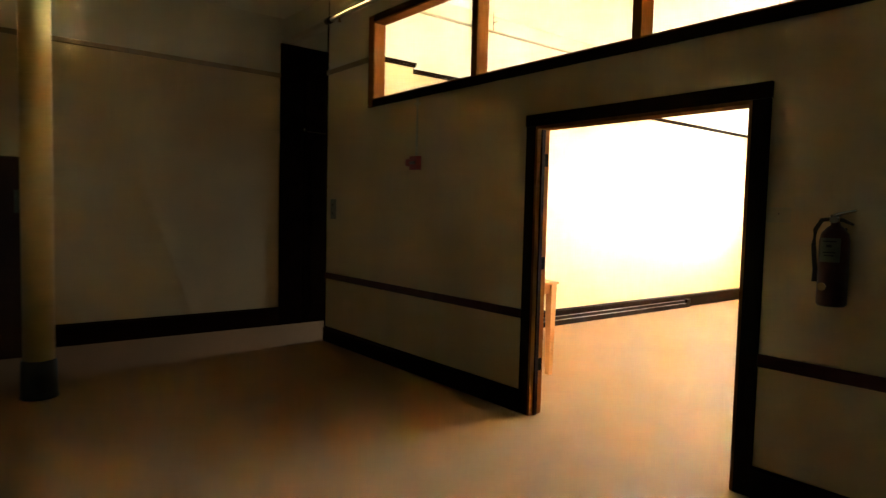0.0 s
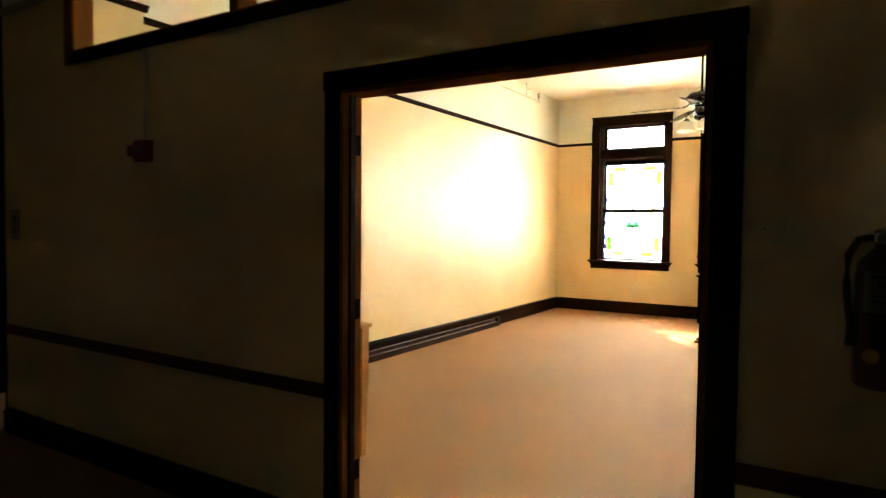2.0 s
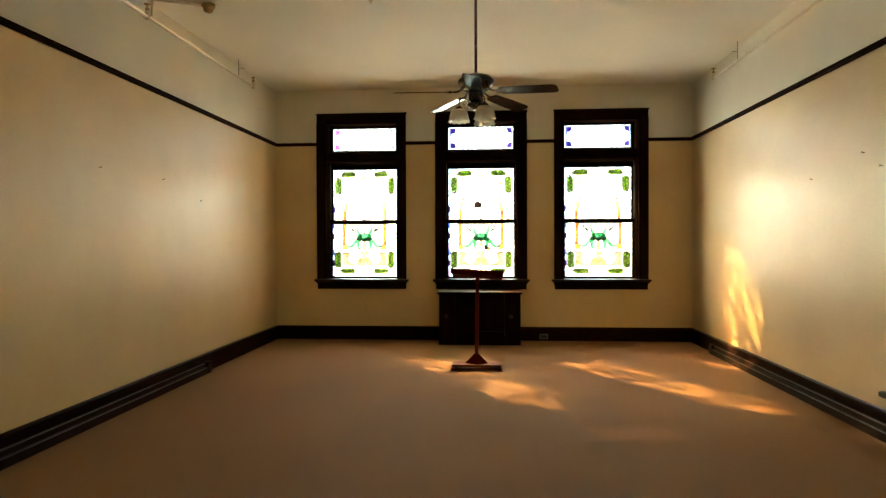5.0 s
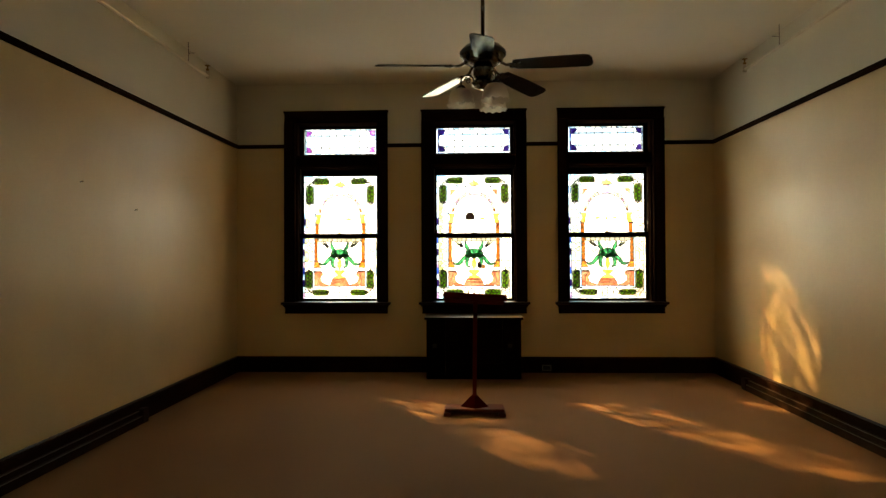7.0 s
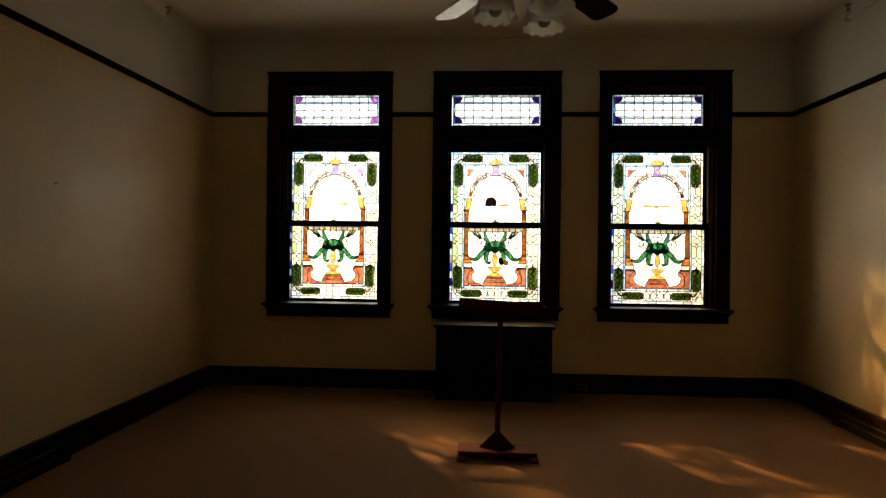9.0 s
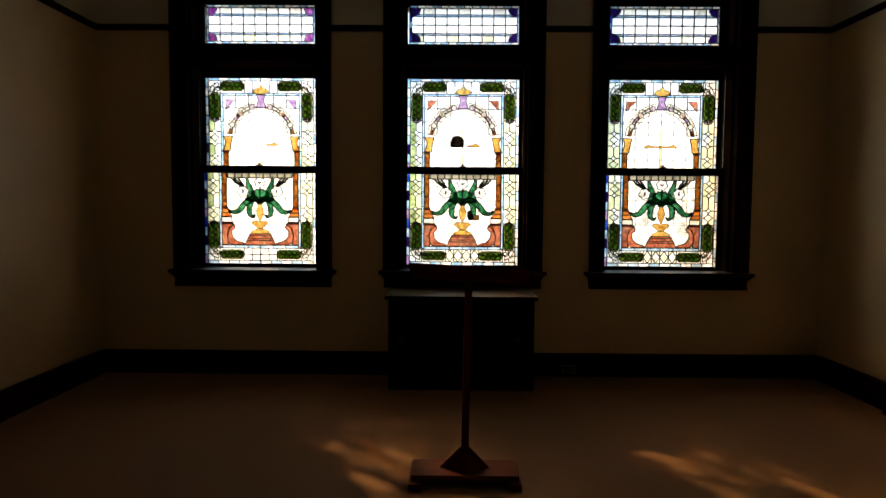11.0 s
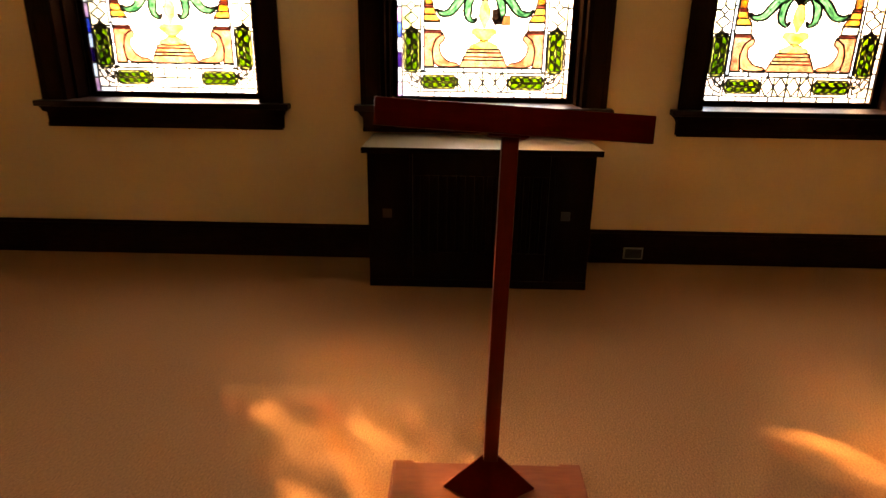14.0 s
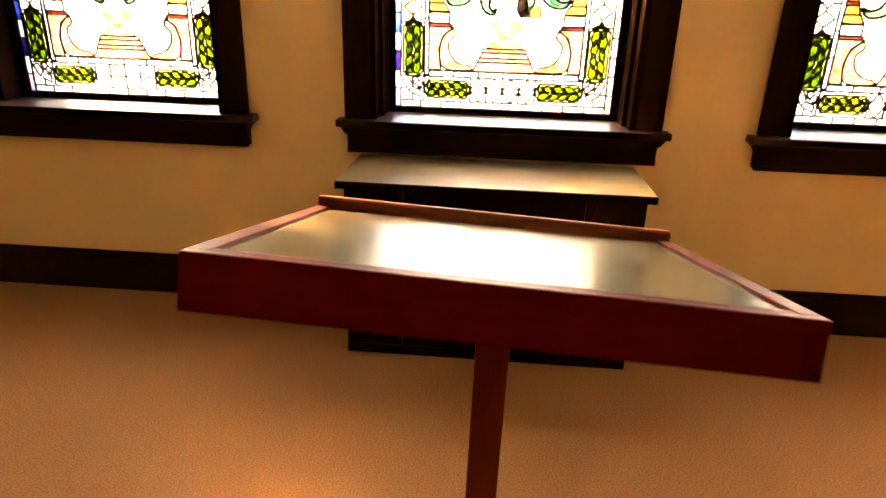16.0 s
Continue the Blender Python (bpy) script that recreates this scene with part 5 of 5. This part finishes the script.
# ---- oak side table by the doorway ----
tb = thing("side_table", "small light oak table with square legs, by the doorway", "table", (3.335, 4.03, 0))
part("top", boxes((-0.245, 0.245, -0.33, 0.33, 0.822, 0.845), bevel=0.004), OAK, tb)
for a, b, c, d in ((-0.205, -0.187, -0.27, 0.27), (0.187, 0.205, -0.27, 0.27)):
    part("apron", boxes((a, b, c + 0.03, d - 0.03, 0.735, 0.8215), bevel=0.002), OAK, tb)
for c, d in ((-0.292, -0.274), (0.274, 0.292)):
    part("apron", boxes((-0.186, 0.186, c, d, 0.735, 0.8215), bevel=0.002), OAK, tb)
for sx in (-1, 1):
    for sy in (-1, 1):
        bm = bmesh.new()
        cx, cy2 = sx * 0.196, sy * 0.281
        q = [(-1, -1), (1, -1), (1, 1), (-1, 1)]
        lo = [bm.verts.new((cx + 0.024 * a, cy2 + 0.024 * b, 0)) for a, b in q]
        hi = [bm.verts.new((cx + 0.034 * a, cy2 + 0.034 * b, 0.8215)) for a, b in q]
        bm.faces.new(lo[::-1])
        bm.faces.new(hi)
        for i in range(4):
            bm.faces.new((lo[i], lo[(i + 1) % 4], hi[(i + 1) % 4], hi[i]))
        part("leg", bm, OAK, tb)

# ---- folding table ----
ft = thing("folding_table", "long dark-topped folding table with black tubular legs", "table", (4.08, 0.10, 0), -3.5)
part("top", boxes((-0.91, 0.91, -0.375, 0.375, 0.716, 0.742), bevel=0.008), TABLE_TOP, ft)
part("edge_frame", boxes((-0.86, 0.86, 0.318, 0.336, 0.676, 0.7155), (-0.86, 0.86, -0.336, -0.318, 0.676, 0.7155), bevel=0.003), BLACK_PAINT, ft)
for x in (-0.66, 0.66):
    for y in (-0.29, 0.29):
        part("leg", tube(bmesh.new(), [(x, y, 0.0), (x, y, 0.70)], 0.014, 12), BLACK_PAINT, ft)
        part("foot", tube(bmesh.new(), [(x, y, 0.0), (x, y, 0.025)], 0.017, 12), BLACK_RUBBER, ft)
    part("crossbar", tube(bmesh.new(), [(x, -0.29, 0.20), (x, 0.29, 0.20)], 0.010, 10), BLACK_PAINT, ft)
    part("brace", tube(bmesh.new(), [(x, 0.0, 0.20), (x * 0.35, 0.0, 0.70)], 0.008, 10), BLACK_PAINT, ft)

# ---- hall: extinguisher, alarm, plates, pipe ----


def extinguisher(at):
    t = thing("fire_extinguisher", "dark red wall-hung fire extinguisher with black hose", "fire extinguisher", at)
    part("cylinder", lathe(bmesh.new(), [(0.0, 0.0), (0.055, 0.002), (0.062, 0.012), (0.062, 0.300), (0.055, 0.335), (0.034, 0.362), (0.020, 0.372), (0.020, 0.385), (0.0, 0.386)], sides=28), RED_PAINT, t)
    part("valve", boxes((-0.018, 0.018, -0.022, 0.022, 0.386, 0.412), bevel=0.004), CHROME, t)
    bm = bmesh.new()
    tube(bm, [(-0.002, 0.020, 0.412), (-0.006, -0.02, 0.424), (-0.010, -0.085, 0.440)], [0.008, 0.009, 0.006], 8)
    part("lever", bm, CHROME, t)
    part("carry_handle", tube(bmesh.new(), [(-0.002, 0.018, 0.402), (-0.004, -0.03, 0.396), (-0.004, -0.075, 0.376)], [0.008, 0.009, 0.006], 8), BLACK_PAINT, t)
    part("gauge", tube(bmesh.new(), [(-0.018, 0.0, 0.398), (-0.032, 0.0, 0.398)], 0.016, 14), PLATE_STEEL, t)
    pts = [(0, 0.022, 0.400), (-0.01, 0.055, 0.395), (-0.015, 0.078, 0.350), (-0.02, 0.080, 0.280), (-0.02, 0.073, 0.200), (-0.02, 0.067, 0.160)]
    part("hose", tube(bmesh.new(), pts, 0.010, 10), BLACK_RUBBER, t)
    part("nozzle", tube(bmesh.new(), [(-0.02, 0.067, 0.165), (-0.02, 0.066, 0.110)], [0.011, 0.015], 10), BLACK_RUBBER, t)
    bm = bmesh.new()
    n = 10
    ra = [(-math.cos(radians(-42 + 84 * i / n)), math.sin(radians(-42 + 84 * i / n))) for i in range(n + 1)]
    for z0, z1 in ((0.205, 0.315),):
        lo = [bm.verts.new((0.0632 * a, 0.0632 * b + 0.0, z0)) for a, b in ra]
        hi = [bm.verts.new((0.0632 * a, 0.0632 * b + 0.0, z1)) for a, b in ra]
        for i in range(n):
            bm.faces.new((lo[i], lo[i + 1], hi[i + 1], hi[i]))
    part("label", bm, LABEL, t, "grey-green paper instruction label")
    for i, (z, h) in enumerate(((0.296, 0.006), (0.272, 0.012), (0.246, 0.006), (0.232, 0.006))):
        bm = bmesh.new()
        ww = (26, 10, 24, 18)[i]
        pa = [(-math.cos(radians(-ww + 2 * ww * k / 6)), math.sin(radians(-ww + 2 * ww * k / 6))) for k in range(7)]
        lo = [bm.verts.new((0.0638 * a, 0.0638 * b, z)) for a, b in pa]
        hi = [bm.verts.new((0.0638 * a, 0.0638 * b, z + h)) for a, b in pa]
        for k in range(6):
            bm.faces.new((lo[k], lo[k + 1], hi[k + 1], hi[k]))
        part("print_bar", bm, INK, t)
    part("emblem", tube(bmesh.new(), [(-0.0615, 0.022, 0.092), (-0.0635, 0.022, 0.092)], 0.019, 14), BRASS, t, "pale round emblem sticker")
    part("bracket", boxes((0.060, 0.088, -0.02, 0.02, 0.10, 0.36), bevel=0.003), BLACK_PAINT, t)
    return t


extinguisher((XH - 0.088, 1.11, 1.055))

al = thing("fire_alarm_pull", "red fire alarm pull station with painted conduit above", "fire alarm", (XH, 4.47, 1.865))
part("box", boxes((-0.050, -0.001, -0.058, 0.058, -0.060, 0.060), bevel=0.006), RED_ALARM, al)
part("handle", boxes((-0.066, -0.0505, -0.034, 0.034, -0.012, 0.012), bevel=0.004), PLATE_STEEL, al)
part("bell", lathe(bmesh.new(), [(0.0, -0.03), (0.030, -0.03), (0.034, 0.0), (0.030, 0.03), (0.0, 0.03)], (-0.03, 0.088, 0.005), 18), RED_ALARM, al)
part("conduit", tube(bmesh.new(), [(-0.014, 0.0, 0.058), (-0.014, 0.0, 0.565)], 0.010, 8), PIPE_PAINT, al)
part("strap", boxes((-0.027, -0.001, -0.030, 0.030, 0.505, 0.525), bevel=0.002), PIPE_PAINT, al)

sw = thing("light_switch", "steel switch plate on the hall partition's end", "switch", (XH, 5.97, 1.445))
part("plate", boxes((-0.006, -0.0005, -0.060, 0.060, -0.105, 0.105), bevel=0.002), PLATE_STEEL, sw)
for z in (-0.045, 0.045):
    part("toggle", boxes((-0.016, -0.0062, -0.008, 0.008, z - 0.014, z + 0.014), bevel=0.002), BLACK_RUBBER, sw)

bp = thing("wall_plate", "blank cream wall plate beside the doorway", "wall plate", (XH, 1.398, 1.47))
part("plate", boxes((-0.005, -0.0005, -0.058, 0.058, -0.038, 0.038), bevel=0.002), PLATE_CREAM, bp)
part("screw", tube(bmesh.new(), [(-0.005, 0, 0.006), (-0.0065, 0, 0.006)], 0.004, 8), PLATE_STEEL, bp)

hp = thing("hall_pipe", "painted sprinkler pipe high along the hall partition", "pipe", (0, 0, 0))
part("pipe", tube(bmesh.new(), [(XH - 0.055, -8.9, 3.42), (XH - 0.055, 6.9, 3.42)], 0.022, 12), PIPE_PAINT, hp)
for y in (6.02, 3.2, 0.4):
    part("clamp", tube(bmesh.new(), [(XH - 0.055, y - 0.05, 3.42), (XH - 0.055, y + 0.05, 3.42)], 0.034, 12), BLACK_PAINT, hp)
    part("hanger", tube(bmesh.new(), [(XH - 0.055, y, 3.44), (XH - 0.055, y, ZC)], 0.005, 6), BLACK_PAINT, hp)
part("sprinkler_head", lathe(bmesh.new(), [(0.0, 3.36), (0.022, 3.362), (0.010, 3.375), (0.012, 3.40), (0.0, 3.40)], (XH - 0.055, 5.80, 0), 12), BRASS, hp)

col = thing("column", "round yellow painted column with black base", "column", (-0.19, 5.44, 0), kind="structure")
part("shaft", lathe(bmesh.new(), [(0.0, 0.28), (0.104, 0.28), (0.104, 3.60), (0.125, 3.63), (0.130, ZC), (0.0, ZC)], sides=32), COLUMN_PAINT, col)
part("base", lathe(bmesh.new(), [(0.0, 0.0), (0.128, 0.0), (0.122, 0.02), (0.118, 0.27), (0.100, 0.285), (0.0, 0.285)], sides=32), BLACK_PAINT, col, "black painted column base")

cb = thing("cupboard", "tall dark brown cupboard with a pale notice on its door", "cupboard", (-0.55, 7.035, 0))
part("body", boxes((-0.48, 0.48, -0.14, 0.20, 0.0, 1.85), bevel=0.004), CABINET_WOOD, cb)
for a, b in ((-0.475, -0.002), (0.002, 0.475)):
    d = part("door", boxes((a, b, -0.160, -0.1405, 0.07, 1.835), bevel=0.004), CABINET_WOOD, cb)
    x = -0.035 if a < -0.1 else 0.455
    part("handle", tube(bmesh.new(), [(x - 0.05, -0.185, 1.00), (x + 0.01, -0.185, 1.00)], 0.006, 8), CHROME, d)
    part("handle_post", tube(bmesh.new(), [(x - 0.02, -0.185, 1.00), (x - 0.02, -0.1605, 1.00)], 0.005, 8), CHROME, d)
part("notice", boxes((0.33, 0.395, -0.1635, -0.1605, 1.34, 1.55)), LABEL, cb, "pale paper notice")

# ---- passage beyond the hall ----
pd = thing("door_2", "tall dark wooden door and panelling in the side passage", "door", kind="structure")
part("casing", boxes((2.49, 2.80, PASS_L - 0.030, PASS_L - 0.001, 0, 3.42), bevel=0.005), SHADE_DARK, pd)
part("casing", boxes((3.92, 4.06, PASS_L - 0.030, PASS_L - 0.001, 0, 3.42), bevel=0.005), SHADE_DARK, pd)
part("leaf", boxes((2.81, 3.91, PASS_L - 0.022, PASS_L - 0.001, 0, 2.40), bevel=0.003), SHADE_DARK, pd)
for z0, z1 in ((0.22, 1.0), (1.12, 2.28)):
    for x0 in (2.90, 3.42):
        part("panel", boxes((x0, x0 + 0.40, PASS_L - 0.030, PASS_L - 0.0225, z0, z1), bevel=0.005), SHADE_DARK, pd)
part("transom_panel", boxes((2.81, 3.91, PASS_L - 0.022, PASS_L - 0.001, 2.44, 3.42), bevel=0.003), SHADE_DARK, pd)
part("transom_bar", boxes((2.805, 3.915, PASS_L - 0.045, PASS_L - 0.023, 2.40, 2.44), bevel=0.004), SHADE_DARK, pd)
part("opening_lining", boxes((XH - 0.008, XD + 0.008, PASS_R - 0.002, PASS_R + 0.02, 0, PASS_T), bevel=0.003), SHADE_DARK, pd)

# ---- specks on the carpet ----


def fleck(at, rz):
    bm = bmesh.new()
    tube(bm, [(-0.012, 0, 0.003), (0.0, 0.002, 0.005), (0.012, -0.001, 0.003)], [0.002, 0.004, 0.002], 6)
    ob = tagged(part("debris", bm, BLACK_PAINT), "tiny dark fleck of debris on the carpet", "debris", group="carpet flecks")
    ob.matrix_basis = pose(*at, 0, 0, rz)
